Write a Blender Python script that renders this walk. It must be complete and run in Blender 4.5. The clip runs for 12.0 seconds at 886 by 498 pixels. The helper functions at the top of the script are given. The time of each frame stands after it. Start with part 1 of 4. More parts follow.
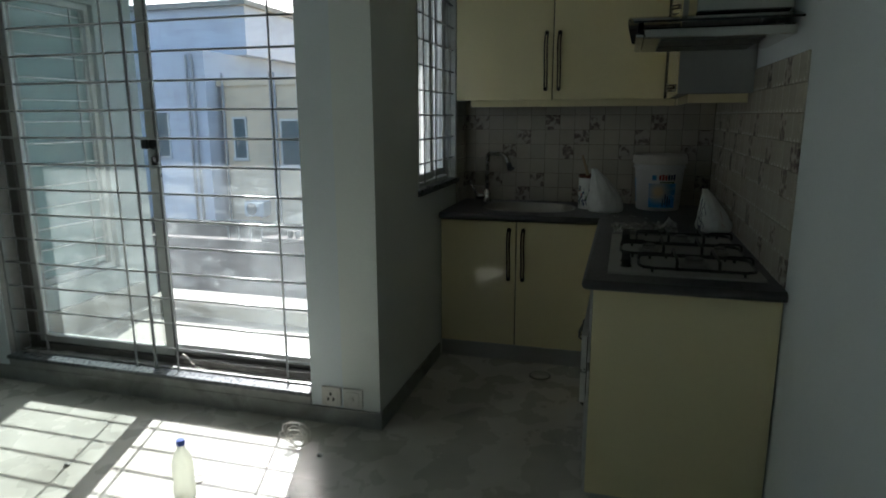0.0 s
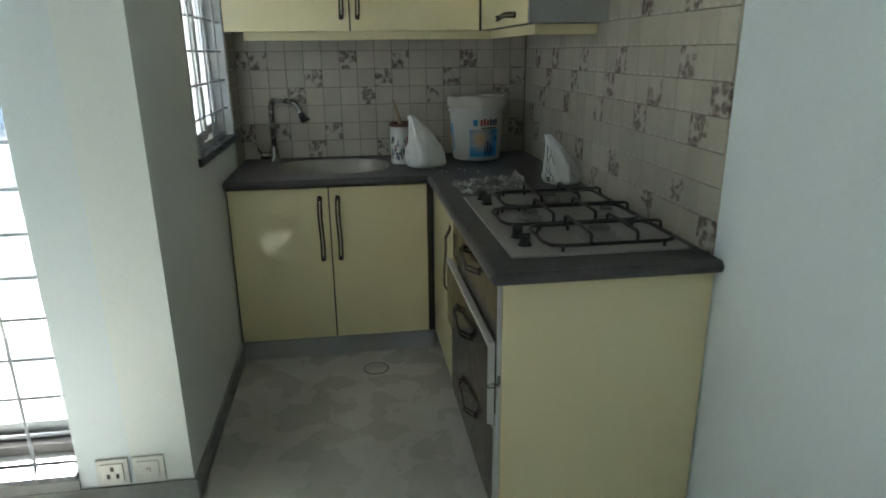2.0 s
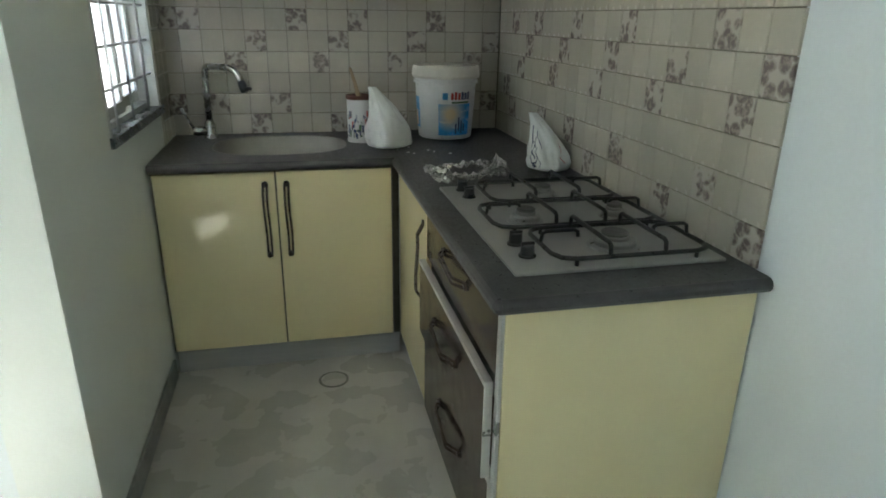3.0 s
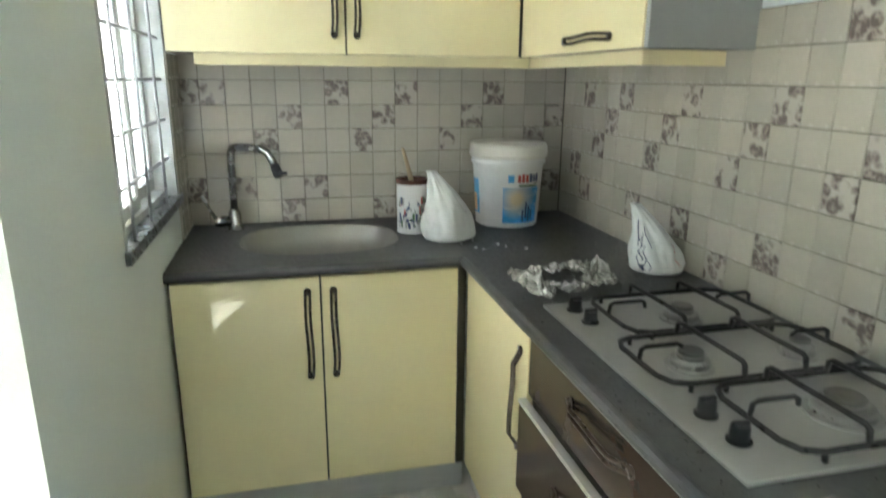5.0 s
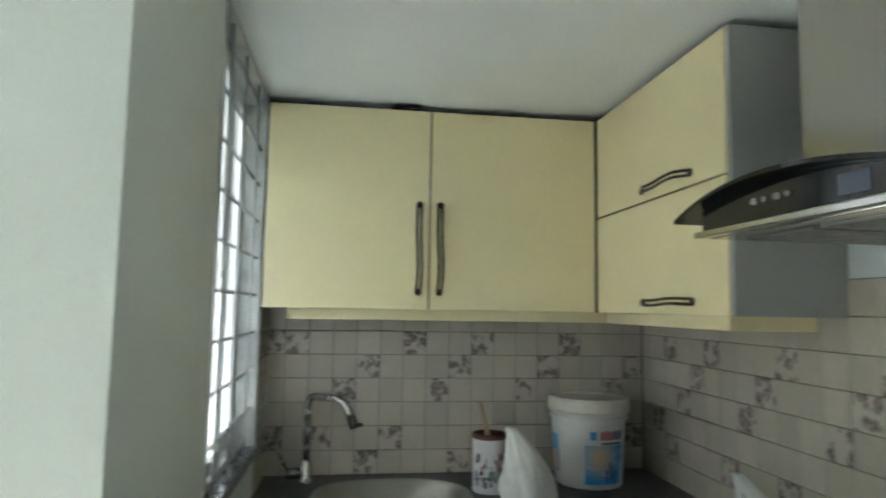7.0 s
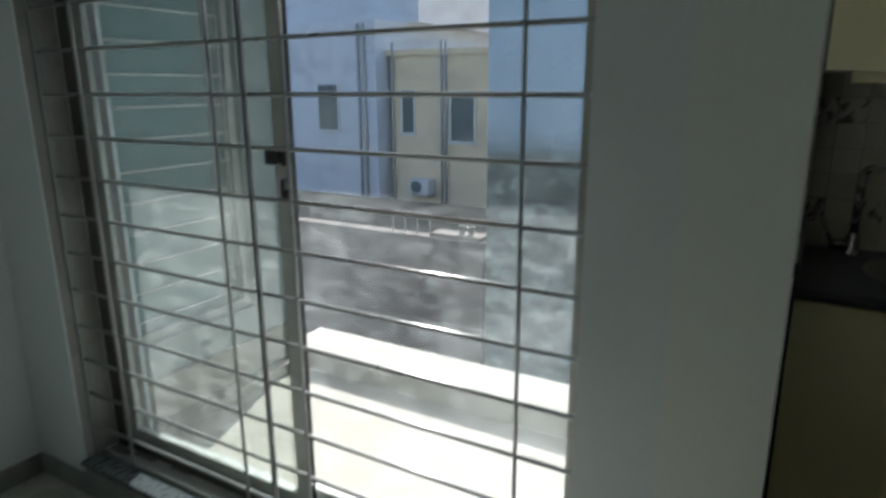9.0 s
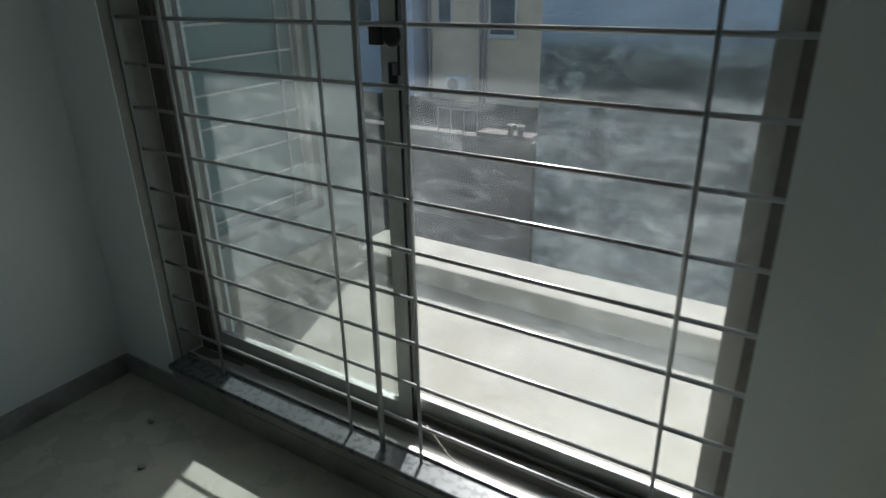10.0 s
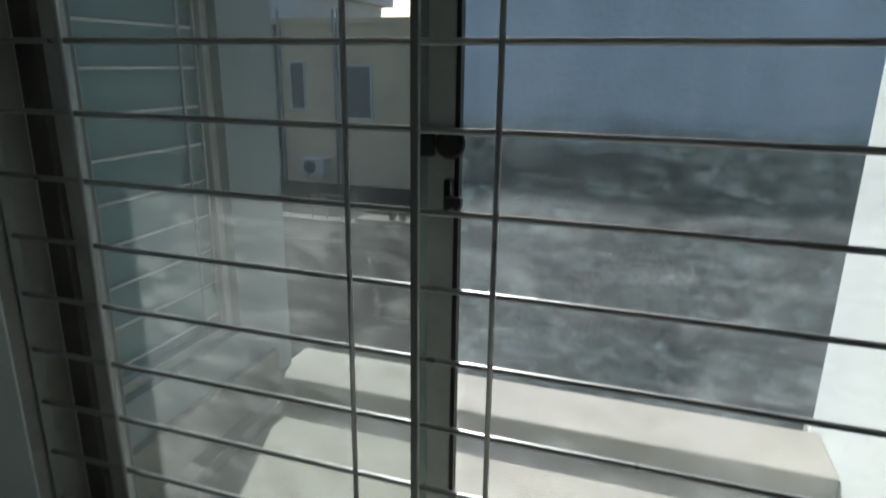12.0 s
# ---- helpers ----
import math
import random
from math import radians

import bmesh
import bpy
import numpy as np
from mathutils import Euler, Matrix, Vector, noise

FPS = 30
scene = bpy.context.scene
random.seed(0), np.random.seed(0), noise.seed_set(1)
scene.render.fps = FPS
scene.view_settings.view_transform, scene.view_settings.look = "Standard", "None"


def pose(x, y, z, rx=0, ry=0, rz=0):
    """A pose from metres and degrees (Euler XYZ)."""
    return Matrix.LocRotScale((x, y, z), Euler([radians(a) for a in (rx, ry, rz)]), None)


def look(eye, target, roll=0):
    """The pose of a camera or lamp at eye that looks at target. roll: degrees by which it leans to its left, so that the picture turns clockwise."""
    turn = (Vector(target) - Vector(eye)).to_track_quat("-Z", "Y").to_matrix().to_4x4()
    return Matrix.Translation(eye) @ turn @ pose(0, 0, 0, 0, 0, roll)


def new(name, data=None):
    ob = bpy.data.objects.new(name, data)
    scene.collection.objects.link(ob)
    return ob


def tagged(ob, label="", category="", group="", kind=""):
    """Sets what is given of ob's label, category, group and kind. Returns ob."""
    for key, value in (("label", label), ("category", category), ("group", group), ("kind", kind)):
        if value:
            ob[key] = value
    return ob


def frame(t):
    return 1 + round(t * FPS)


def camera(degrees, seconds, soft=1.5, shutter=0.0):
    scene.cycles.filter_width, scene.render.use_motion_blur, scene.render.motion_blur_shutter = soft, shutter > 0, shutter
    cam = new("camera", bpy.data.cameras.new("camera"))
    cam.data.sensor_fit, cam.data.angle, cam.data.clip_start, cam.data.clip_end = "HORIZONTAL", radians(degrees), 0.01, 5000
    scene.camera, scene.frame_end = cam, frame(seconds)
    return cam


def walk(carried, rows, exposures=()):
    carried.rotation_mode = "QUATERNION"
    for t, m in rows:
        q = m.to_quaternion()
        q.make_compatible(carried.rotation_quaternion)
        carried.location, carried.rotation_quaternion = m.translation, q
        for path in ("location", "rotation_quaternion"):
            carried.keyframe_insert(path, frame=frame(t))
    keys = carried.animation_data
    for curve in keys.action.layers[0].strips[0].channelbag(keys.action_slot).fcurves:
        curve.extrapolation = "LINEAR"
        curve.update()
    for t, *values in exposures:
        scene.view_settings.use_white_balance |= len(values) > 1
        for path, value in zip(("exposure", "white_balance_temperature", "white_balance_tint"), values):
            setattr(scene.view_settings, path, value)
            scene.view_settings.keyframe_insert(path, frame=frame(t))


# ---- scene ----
cam = camera(70.1, 12.0, soft=1.7, shutter=0.5)
PATH = [
    (0, (0.957, 0.596, 1.458), (0.421, 2.479, 1.048), -0.2),
    (0.5, (0.861, 0.783, 1.473), (0.432, 2.698, 1.089), 0.1),
    (1, (0.749, 0.923, 1.47), (0.589, 2.869, 1.04), 0.8),
    (1.5, (0.569, 1.077, 1.48), (0.733, 3.01, 0.994), -2.5),
    (2, (0.498, 1.262, 1.455), (0.766, 3.153, 0.859), -0.6),
    (2.5, (0.49, 1.508, 1.456), (0.788, 3.381, 0.822), -1.6),
    (2.7, (0.49, 1.575, 1.449), (0.836, 3.425, 0.772), -0.5),
    (4.5, (0.305, 2.139, 1.402), (0.903, 3.915, 0.703), 0.6),
    (4.8, (0.303, 2.196, 1.464), (0.799, 4.03, 0.842), 0.4),
    (5, (0.296, 2.215, 1.477), (0.759, 4.09, 0.956), 0.5),
    (5.5, (0.282, 2.225, 1.497), (0.716, 4.147, 1.155), 1.1),
    (6, (0.263, 2.229, 1.527), (0.705, 4.178, 1.458), 1.0),
    (6.5, (0.255, 2.232, 1.561), (0.717, 4.172, 1.709), 1.3),
    (7, (0.237, 2.24, 1.564), (0.519, 4.211, 1.75), 1.0),
    (7.5, (0.2, 2.242, 1.549), (0.089, 4.238, 1.593), 0.7),
    (7.7, (0.184, 2.236, 1.565), (-0.11, 4.206, 1.52), 0.5),
    (9.3, (-0.169, 1.994, 1.497), (-1.163, 3.605, 0.852), -1.0),
    (9.5, (-0.223, 1.992, 1.489), (-1.187, 3.577, 0.741), -0.6),
    (10, (-0.389, 2.041, 1.45), (-1.386, 3.586, 0.662), -1.0),
    (10.5, (-0.542, 2.148, 1.447), (-1.444, 3.747, 0.653), -0.1),
    (11, (-0.708, 2.188, 1.433), (-1.472, 3.832, 0.587), 1.4),
    (11.5, (-0.925, 2.206, 1.456), (-1.603, 3.95, 0.716), 0.4),
    (12, (-1.011, 2.256, 1.462), (-1.61, 4.079, 0.898), 0.8),
]
EXPOSURES = [(0, 2.07, 6150, 10), (0.8, 2.52, 6100, 10), (1.5, 3.52, 6100, 11), (2.5, 4.32, 6200, 12), (4.5, 5.27, 6330, 13), (5.2, 5.52, 6380, 13), (5.5, 5.45, 6380, 13), (6.5, 4.92, 6260, 13),
             (7.0, 4.57, 6240, 12), (7.6, 4.02, 6220, 12), (9.3, 1.30, 6300, 10), (10.3, 1.00, 6250, 10), (11, 0.90, 6280, 9), (11.5, 0.80, 6250, 10), (12, 0.95, 6300, 10)]
walk(cam, [(r[0], look(*r[1:])) for r in PATH], EXPOSURES)

# ---- world, sun ----
SUN_DIR = Vector((-0.42, 1.25, 1.0)).normalized()
world = bpy.data.worlds.new("world")
scene.world = world
world.use_nodes = True
wn, wl = world.node_tree.nodes, world.node_tree.links
sky = wn.new("ShaderNodeTexSky")
sky.sky_type, sky.sun_disc = "NISHITA", False
sky.sun_elevation = math.asin(SUN_DIR.z)
sky.sun_rotation = math.atan2(SUN_DIR.x, SUN_DIR.y)
sky.dust_density = 2.5
wl.new(sky.outputs[0], wn["Background"].inputs[0])
wn["Background"].inputs[1].default_value = 0.13
sun = new("sun", bpy.data.lights.new("sun", "SUN"))
sun.data.energy, sun.data.angle, sun.data.color = 4.5, radians(0.6), (1.0, 0.965, 0.91)
sun.matrix_world = look(SUN_DIR * 40, (0, 0, 0))


# ---- materials ----
def nodes_of(name):
    m = bpy.data.materials.new(name)
    m.use_nodes = True
    nt = m.node_tree
    return m, nt, nt.nodes["Principled BSDF"]


def noise_fac(nt, scale, detail=4, lo=0.35, hi=0.65, stretch=(1, 1, 1), distort=0.0, shift=False):
    co = nt.nodes.new("ShaderNodeTexCoord")
    mp = nt.nodes.new("ShaderNodeMapping")
    mp.inputs["Scale"].default_value = stretch
    tx = nt.nodes.new("ShaderNodeTexNoise")
    tx.inputs["Scale"].default_value, tx.inputs["Detail"].default_value = scale, detail
    tx.inputs["Distortion"].default_value = distort
    rm = nt.nodes.new("ShaderNodeMapRange")
    rm.inputs["From Min"].default_value, rm.inputs["From Max"].default_value = lo, hi
    nt.links.new(co.outputs["Object"], mp.inputs[0])
    if shift:
        oi = nt.nodes.new("ShaderNodeObjectInfo")
        nt.links.new(times(nt, oi.outputs["Random"], 37.0), mp.inputs["Location"])
    nt.links.new(mp.outputs[0], tx.inputs["Vector"])
    nt.links.new(tx.outputs[0], rm.inputs[0])
    return rm.outputs[0]


def blend(nt, fac, a, b):
    mx = nt.nodes.new("ShaderNodeMix")
    mx.data_type = "RGBA"
    for sock, v in ((mx.inputs[0], fac), (mx.inputs[6], a), (mx.inputs[7], b)):
        if isinstance(v, (tuple, list)):
            sock.default_value = (*v, 1)
        elif isinstance(v, (int, float)):
            sock.default_value = v
        else:
            nt.links.new(v, sock)
    return mx.outputs[2]


def times(nt, a, k):
    m = nt.nodes.new("ShaderNodeMath")
    m.operation = "MULTIPLY"
    nt.links.new(a, m.inputs[0])
    if isinstance(k, (int, float)):
        m.inputs[1].default_value = k
    else:
        nt.links.new(k, m.inputs[1])
    return m.outputs[0]


def scaled(c, k):
    return tuple(min(1, v * k) for v in c)


def mat(name, col, rough=0.5, metal=0.0, var=0.1, scale=4.0, fine=60.0, bump=0.05, stain=None, stain_scale=2.0,
        stain_lo=0.5, stain_hi=0.7, stain_k=0.7, stretch=(1, 1, 1), island=0.0, coat=0.0, rough_var=0.1, spec=0.5, streak=None):
    m, nt, p = nodes_of(name)
    c = blend(nt, noise_fac(nt, scale, stretch=stretch, shift=island > 0), scaled(col, 1 - var), scaled(col, 1 + var))
    c = blend(nt, times(nt, noise_fac(nt, fine, 3, stretch=stretch), 0.5), c, scaled(col, 1 - 1.4 * var))
    if stain:
        c = blend(nt, times(nt, noise_fac(nt, stain_scale, 6, stain_lo, stain_hi, distort=0.6, shift=island > 0), stain_k), c, stain)
    if streak:
        sc, ss, st, slo, shi, sk = streak
        c = blend(nt, times(nt, noise_fac(nt, ss, 7, slo, shi, st, 0.3), sk), c, sc)
    if island:
        oi = nt.nodes.new("ShaderNodeObjectInfo")
        hs = nt.nodes.new("ShaderNodeHueSaturation")
        rm = nt.nodes.new("ShaderNodeMapRange")
        rm.inputs["To Min"].default_value, rm.inputs["To Max"].default_value = 1 - island, 1 + island
        nt.links.new(oi.outputs["Random"], rm.inputs[0])
        nt.links.new(rm.outputs[0], hs.inputs["Value"])
        nt.links.new(c, hs.inputs["Color"])
        c = hs.outputs[0]
    nt.links.new(c, p.inputs["Base Color"])
    rr = nt.nodes.new("ShaderNodeMapRange")
    rr.inputs["To Min"].default_value, rr.inputs["To Max"].default_value = max(0.02, rough - rough_var), min(1, rough + rough_var)
    nt.links.new(noise_fac(nt, scale * 3, 4, 0.3, 0.7, stretch), rr.inputs[0])
    nt.links.new(rr.outputs[0], p.inputs["Roughness"])
    p.inputs["Metallic"].default_value = metal
    p.inputs["Specular IOR Level"].default_value = spec
    p.inputs["Coat Weight"].default_value = coat
    p.inputs["Coat Roughness"].default_value = 0.06
    if bump:
        b = nt.nodes.new("ShaderNodeBump")
        b.inputs["Strength"].default_value, b.inputs["Distance"].default_value = min(1, bump * 4), 0.004
        nt.links.new(noise_fac(nt, fine, 5, 0.2, 0.8, stretch), b.inputs["Height"])
        nt.links.new(b.outputs[0], p.inputs["Normal"])
    return m


def glass_mat(name, tint, dust, dust_col, dust_scale=3.0, gloss_rough=0.0):
    """A clear pane: tinted see-through, mirror gloss by angle, and a film of dust with smears."""
    m, nt, p = nodes_of(name)
    nt.nodes.remove(p)
    out = nt.nodes["Material Output"]
    tr = nt.nodes.new("ShaderNodeBsdfTransparent")
    tr.inputs[0].default_value = (*tint, 1)
    gl = nt.nodes.new("ShaderNodeBsdfGlossy")
    gl.inputs["Roughness"].default_value = gloss_rough
    fr = nt.nodes.new("ShaderNodeLayerWeight")
    pw = nt.nodes.new("ShaderNodeMath")
    pw.operation = "POWER"
    pw.inputs[1].default_value = 5.0
    nt.links.new(fr.outputs["Facing"], pw.inputs[0])
    gf = nt.nodes.new("ShaderNodeMath")
    gf.operation = "MULTIPLY_ADD"
    gf.inputs[1].default_value, gf.inputs[2].default_value = 0.6, 0.02
    nt.links.new(pw.outputs[0], gf.inputs[0])
    df = nt.nodes.new("ShaderNodeBsdfDiffuse")
    df.inputs[0].default_value = (*dust_col, 1)
    tl = nt.nodes.new("ShaderNodeBsdfTranslucent")
    tl.inputs[0].default_value = (*dust_col, 1)
    a, b, c = (nt.nodes.new("ShaderNodeMixShader") for _ in range(3))
    a.inputs[0].default_value = 0.7
    nt.links.new(df.outputs[0], a.inputs[1])
    nt.links.new(tl.outputs[0], a.inputs[2])
    f1 = noise_fac(nt, dust_scale, 6, 0.2, 0.8, (1, 1, 0.45), 0.2)
    f2 = noise_fac(nt, dust_scale * 9, 6, 0.50, 0.68, (0.35, 1, 1), 0.3)
    ad = nt.nodes.new("ShaderNodeMath")
    ad.operation = "ADD"
    nt.links.new(times(nt, f1, dust), ad.inputs[0])
    nt.links.new(times(nt, f2, dust * 0.5), ad.inputs[1])
    f3 = noise_fac(nt, dust_scale * 3.2, 8, 0.53, 0.64, (0.55, 1, 1.25), 1.1)
    f4 = noise_fac(nt, dust_scale * 24, 6, 0.60, 0.70, (1, 1, 0.5), 0.4)
    ae, af = nt.nodes.new("ShaderNodeMath"), nt.nodes.new("ShaderNodeMath")
    ae.operation = af.operation = "ADD"
    nt.links.new(ad.outputs[0], ae.inputs[0])
    nt.links.new(times(nt, f3, dust * 0.3), ae.inputs[1])
    nt.links.new(ae.outputs[0], af.inputs[0])
    nt.links.new(times(nt, f4, dust * 0.45), af.inputs[1])
    nt.links.new(af.outputs[0], b.inputs[0])
    nt.links.new(tr.outputs[0], b.inputs[1])
    nt.links.new(a.outputs[0], b.inputs[2])
    nt.links.new(gf.outputs[0], c.inputs[0])
    nt.links.new(b.outputs[0], c.inputs[1])
    nt.links.new(gl.outputs[0], c.inputs[2])
    nt.links.new(c.outputs[0], out.inputs[0])
    return m


def frosted_mat(name, col, clear=0.0, ribs=(1, 4, 0.3), dim=0.86):
    m, nt, p = nodes_of(name)
    nt.nodes.remove(p)
    tl = nt.nodes.new("ShaderNodeBsdfTranslucent")
    tr = nt.nodes.new("ShaderNodeBsdfTransparent")
    gl = nt.nodes.new("ShaderNodeBsdfGlossy")
    gl.inputs["Roughness"].default_value = 0.3
    a, b = nt.nodes.new("ShaderNodeMixShader"), nt.nodes.new("ShaderNodeMixShader")
    nt.links.new(blend(nt, noise_fac(nt, 9, 4, stretch=ribs), scaled(col, dim), col), tl.inputs[0])
    tr.inputs[0].default_value = (*scaled(col, 0.95), 1)
    a.inputs[0].default_value, b.inputs[0].default_value = clear, 0.06
    nt.links.new(tl.outputs[0], a.inputs[1])
    nt.links.new(tr.outputs[0], a.inputs[2])
    nt.links.new(a.outputs[0], b.inputs[1])
    nt.links.new(gl.outputs[0], b.inputs[2])
    nt.links.new(b.outputs[0], nt.nodes["Material Output"].inputs[0])
    return m


def flower_mat(name, ground, ink, petal):
    """A glazed tile with one printed spray of flowers, shifted and turned from tile to tile."""
    m, nt, p = nodes_of(name)
    co = nt.nodes.new("ShaderNodeTexCoord")
    oi = nt.nodes.new("ShaderNodeObjectInfo")
    mp = nt.nodes.new("ShaderNodeMapping")
    nt.links.new(co.outputs["Object"], mp.inputs[0])
    nt.links.new(times(nt, oi.outputs["Random"], 23.0), mp.inputs["Location"])
    vo = nt.nodes.new("ShaderNodeTexVoronoi")
    vo.inputs["Scale"].default_value = 30.0
    nt.links.new(mp.outputs[0], vo.inputs["Vector"])
    rm = nt.nodes.new("ShaderNodeMapRange")
    rm.inputs["From Min"].default_value, rm.inputs["From Max"].default_value = 0.66, 0.45
    nt.links.new(vo.outputs["Distance"], rm.inputs[0])
    spray = noise_fac(nt, 20.0, 2, 0.40, 0.50, shift=True)
    veins = noise_fac(nt, 75.0, 3, 0.36, 0.54, shift=True)
    leaf_fac = times(nt, rm.outputs[0], spray)
    c = blend(nt, noise_fac(nt, 12, 4), scaled(ground, 0.96), scaled(ground, 1.04))
    c = blend(nt, times(nt, leaf_fac, 0.85), c, petal)
    c = blend(nt, times(nt, times(nt, leaf_fac, veins), 0.9), c, ink)
    nt.links.new(c, p.inputs["Base Color"])
    p.inputs["Roughness"].default_value = 0.22
    return m


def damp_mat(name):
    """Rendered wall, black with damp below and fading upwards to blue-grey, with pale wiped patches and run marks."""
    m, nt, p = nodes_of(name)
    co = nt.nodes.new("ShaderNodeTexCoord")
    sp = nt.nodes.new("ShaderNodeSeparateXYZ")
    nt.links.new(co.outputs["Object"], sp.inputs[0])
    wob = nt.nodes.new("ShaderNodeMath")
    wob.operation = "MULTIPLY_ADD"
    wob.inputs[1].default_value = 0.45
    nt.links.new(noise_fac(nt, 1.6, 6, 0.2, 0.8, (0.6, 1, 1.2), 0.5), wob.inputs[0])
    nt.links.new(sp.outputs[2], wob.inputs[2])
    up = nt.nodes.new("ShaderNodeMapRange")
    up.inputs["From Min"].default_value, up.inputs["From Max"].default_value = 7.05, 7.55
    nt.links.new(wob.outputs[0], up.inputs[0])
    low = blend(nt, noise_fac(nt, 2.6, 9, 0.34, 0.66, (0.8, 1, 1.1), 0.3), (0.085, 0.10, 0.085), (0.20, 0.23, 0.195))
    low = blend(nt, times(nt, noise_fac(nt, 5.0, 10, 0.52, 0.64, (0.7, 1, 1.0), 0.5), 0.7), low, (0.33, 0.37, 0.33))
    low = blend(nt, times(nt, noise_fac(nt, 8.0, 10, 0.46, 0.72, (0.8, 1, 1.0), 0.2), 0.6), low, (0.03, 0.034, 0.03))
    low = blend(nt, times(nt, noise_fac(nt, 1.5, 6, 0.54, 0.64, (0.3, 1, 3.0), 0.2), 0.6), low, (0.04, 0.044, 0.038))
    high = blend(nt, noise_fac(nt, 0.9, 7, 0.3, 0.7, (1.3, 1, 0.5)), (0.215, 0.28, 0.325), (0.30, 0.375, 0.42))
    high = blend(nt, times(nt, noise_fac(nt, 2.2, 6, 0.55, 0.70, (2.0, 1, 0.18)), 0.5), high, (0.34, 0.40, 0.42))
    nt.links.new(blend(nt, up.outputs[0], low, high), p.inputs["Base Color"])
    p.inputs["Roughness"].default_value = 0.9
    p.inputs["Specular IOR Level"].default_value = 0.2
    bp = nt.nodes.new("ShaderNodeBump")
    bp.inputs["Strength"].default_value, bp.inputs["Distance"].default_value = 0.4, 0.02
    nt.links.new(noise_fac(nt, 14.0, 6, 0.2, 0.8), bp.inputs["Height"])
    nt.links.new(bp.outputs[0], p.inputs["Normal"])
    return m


def label_mat(name, blue, warm, pale):
    """A printed label: a washy blue field with a warm picture spot and pale wisps."""
    m, nt, p = nodes_of(name)
    co = nt.nodes.new("ShaderNodeTexCoord")
    ds = nt.nodes.new("ShaderNodeVectorMath")
    ds.operation = "DISTANCE"
    ds.inputs[1].default_value = (-0.005, -0.141, 0.118)
    nt.links.new(co.outputs["Object"], ds.inputs[0])
    rm = nt.nodes.new("ShaderNodeMapRange")
    rm.inputs["From Min"].default_value, rm.inputs["From Max"].default_value = 0.085, 0.02
    nt.links.new(ds.outputs["Value"], rm.inputs[0])
    c = blend(nt, noise_fac(nt, 13, 4, 0.35, 0.65), blue, scaled(blue, 1.5))
    c = blend(nt, times(nt, noise_fac(nt, 22, 5, 0.55, 0.7, (1, 1, 2.2), 0.6), 0.6), c, pale)
    c = blend(nt, rm.outputs[0], c, warm)
    nt.links.new(c, p.inputs["Base Color"])
    p.inputs["Roughness"].default_value = 0.35
    return m


M_WALL = mat("wall_paint", (0.70, 0.765, 0.785), 0.6, var=0.025, scale=1.3, fine=90, bump=0.03, stain=(0.50, 0.55, 0.55), stain_scale=1.7, stain_lo=0.58, stain_hi=0.85, stain_k=0.35)
M_WALLK = mat("kitchen_wall_paint", (0.73, 0.775, 0.74), 0.6, var=0.025, scale=1.3, fine=90, bump=0.03, stain=(0.56, 0.58, 0.53), stain_scale=1.7, stain_lo=0.58, stain_hi=0.85, stain_k=0.35)
M_CEIL = mat("ceiling_paint", (0.79, 0.835, 0.815), 0.7, var=0.02, bump=0.02)
M_FLOOR = mat("floor_marble", (0.53, 0.52, 0.465), 0.28, var=0.045, scale=1.6, fine=12, bump=0.006, stain=(0.20, 0.19, 0.15), stain_scale=1.3, stain_lo=0.42, stain_hi=0.80, stain_k=0.7)
M_SKIRT = mat("skirting_stone", (0.30, 0.31, 0.29), 0.4, var=0.15, scale=5, fine=50, bump=0.02, stain=(0.12, 0.12, 0.11), stain_scale=4)
M_SILL = mat("sill_stone", (0.075, 0.085, 0.09), 0.3, var=0.08, scale=14, fine=120, bump=0.01)
M_CREAM = mat("cream_laminate", (0.84, 0.755, 0.47), 0.06, var=0.018, scale=2, fine=40, bump=0.0, rough_var=0.03, stain=(0.76, 0.66, 0.38), stain_scale=1.4, stain_lo=0.45, stain_hi=0.8, stain_k=0.5)
M_CARCASS = mat("grey_laminate", (0.345, 0.36, 0.345), 0.4, var=0.04, scale=3, fine=60, bump=0.01)
M_EDGE = mat("cabinet_gap_dark", (0.05, 0.045, 0.035), 0.5, var=0.1, bump=0)
M_TOE = mat("kick_strip_aluminium", (0.45, 0.46, 0.45), 0.42, 0.35, var=0.07, scale=6, fine=80, bump=0.01, stretch=(0.1, 1, 1))
M_BROWN = mat("dark_brown_laminate", (0.052, 0.036, 0.028), 0.18, var=0.1, scale=5, fine=50, bump=0.0)
M_ALU = mat("aluminium_trim", (0.62, 0.62, 0.60), 0.35, 0.7, var=0.05, bump=0.01)
M_BRONZE = mat("bronze_handle", (0.075, 0.06, 0.05), 0.3, 0.75, var=0.15, scale=30, bump=0.01)
M_COUNTER = mat("dark_granite", (0.062, 0.064, 0.064), 0.36, var=0.15, scale=30, fine=220, bump=0.01, stain=(0.12, 0.12, 0.115), stain_scale=3, stain_lo=0.5, stain_hi=0.8, stain_k=0.45)
M_STEEL = mat("brushed_steel", (0.53, 0.52, 0.48), 0.17, 1.0, rough_var=0.02, var=0.03, scale=5, fine=160, bump=0, stretch=(1, 1, 0.05))
M_HOBTOP = mat("dulled_hob_steel", (0.43, 0.43, 0.405), 0.42, 0.6, var=0.04, scale=3, fine=60, bump=0, rough_var=0.04)
M_DULL = mat("dull_steel", (0.20, 0.20, 0.19), 0.38, 0.9, var=0.1, scale=6, fine=120, bump=0.01)
M_SINK = mat("sink_steel", (0.27, 0.262, 0.228), 0.38, 0.45, var=0.1, scale=8, fine=140, bump=0.01)
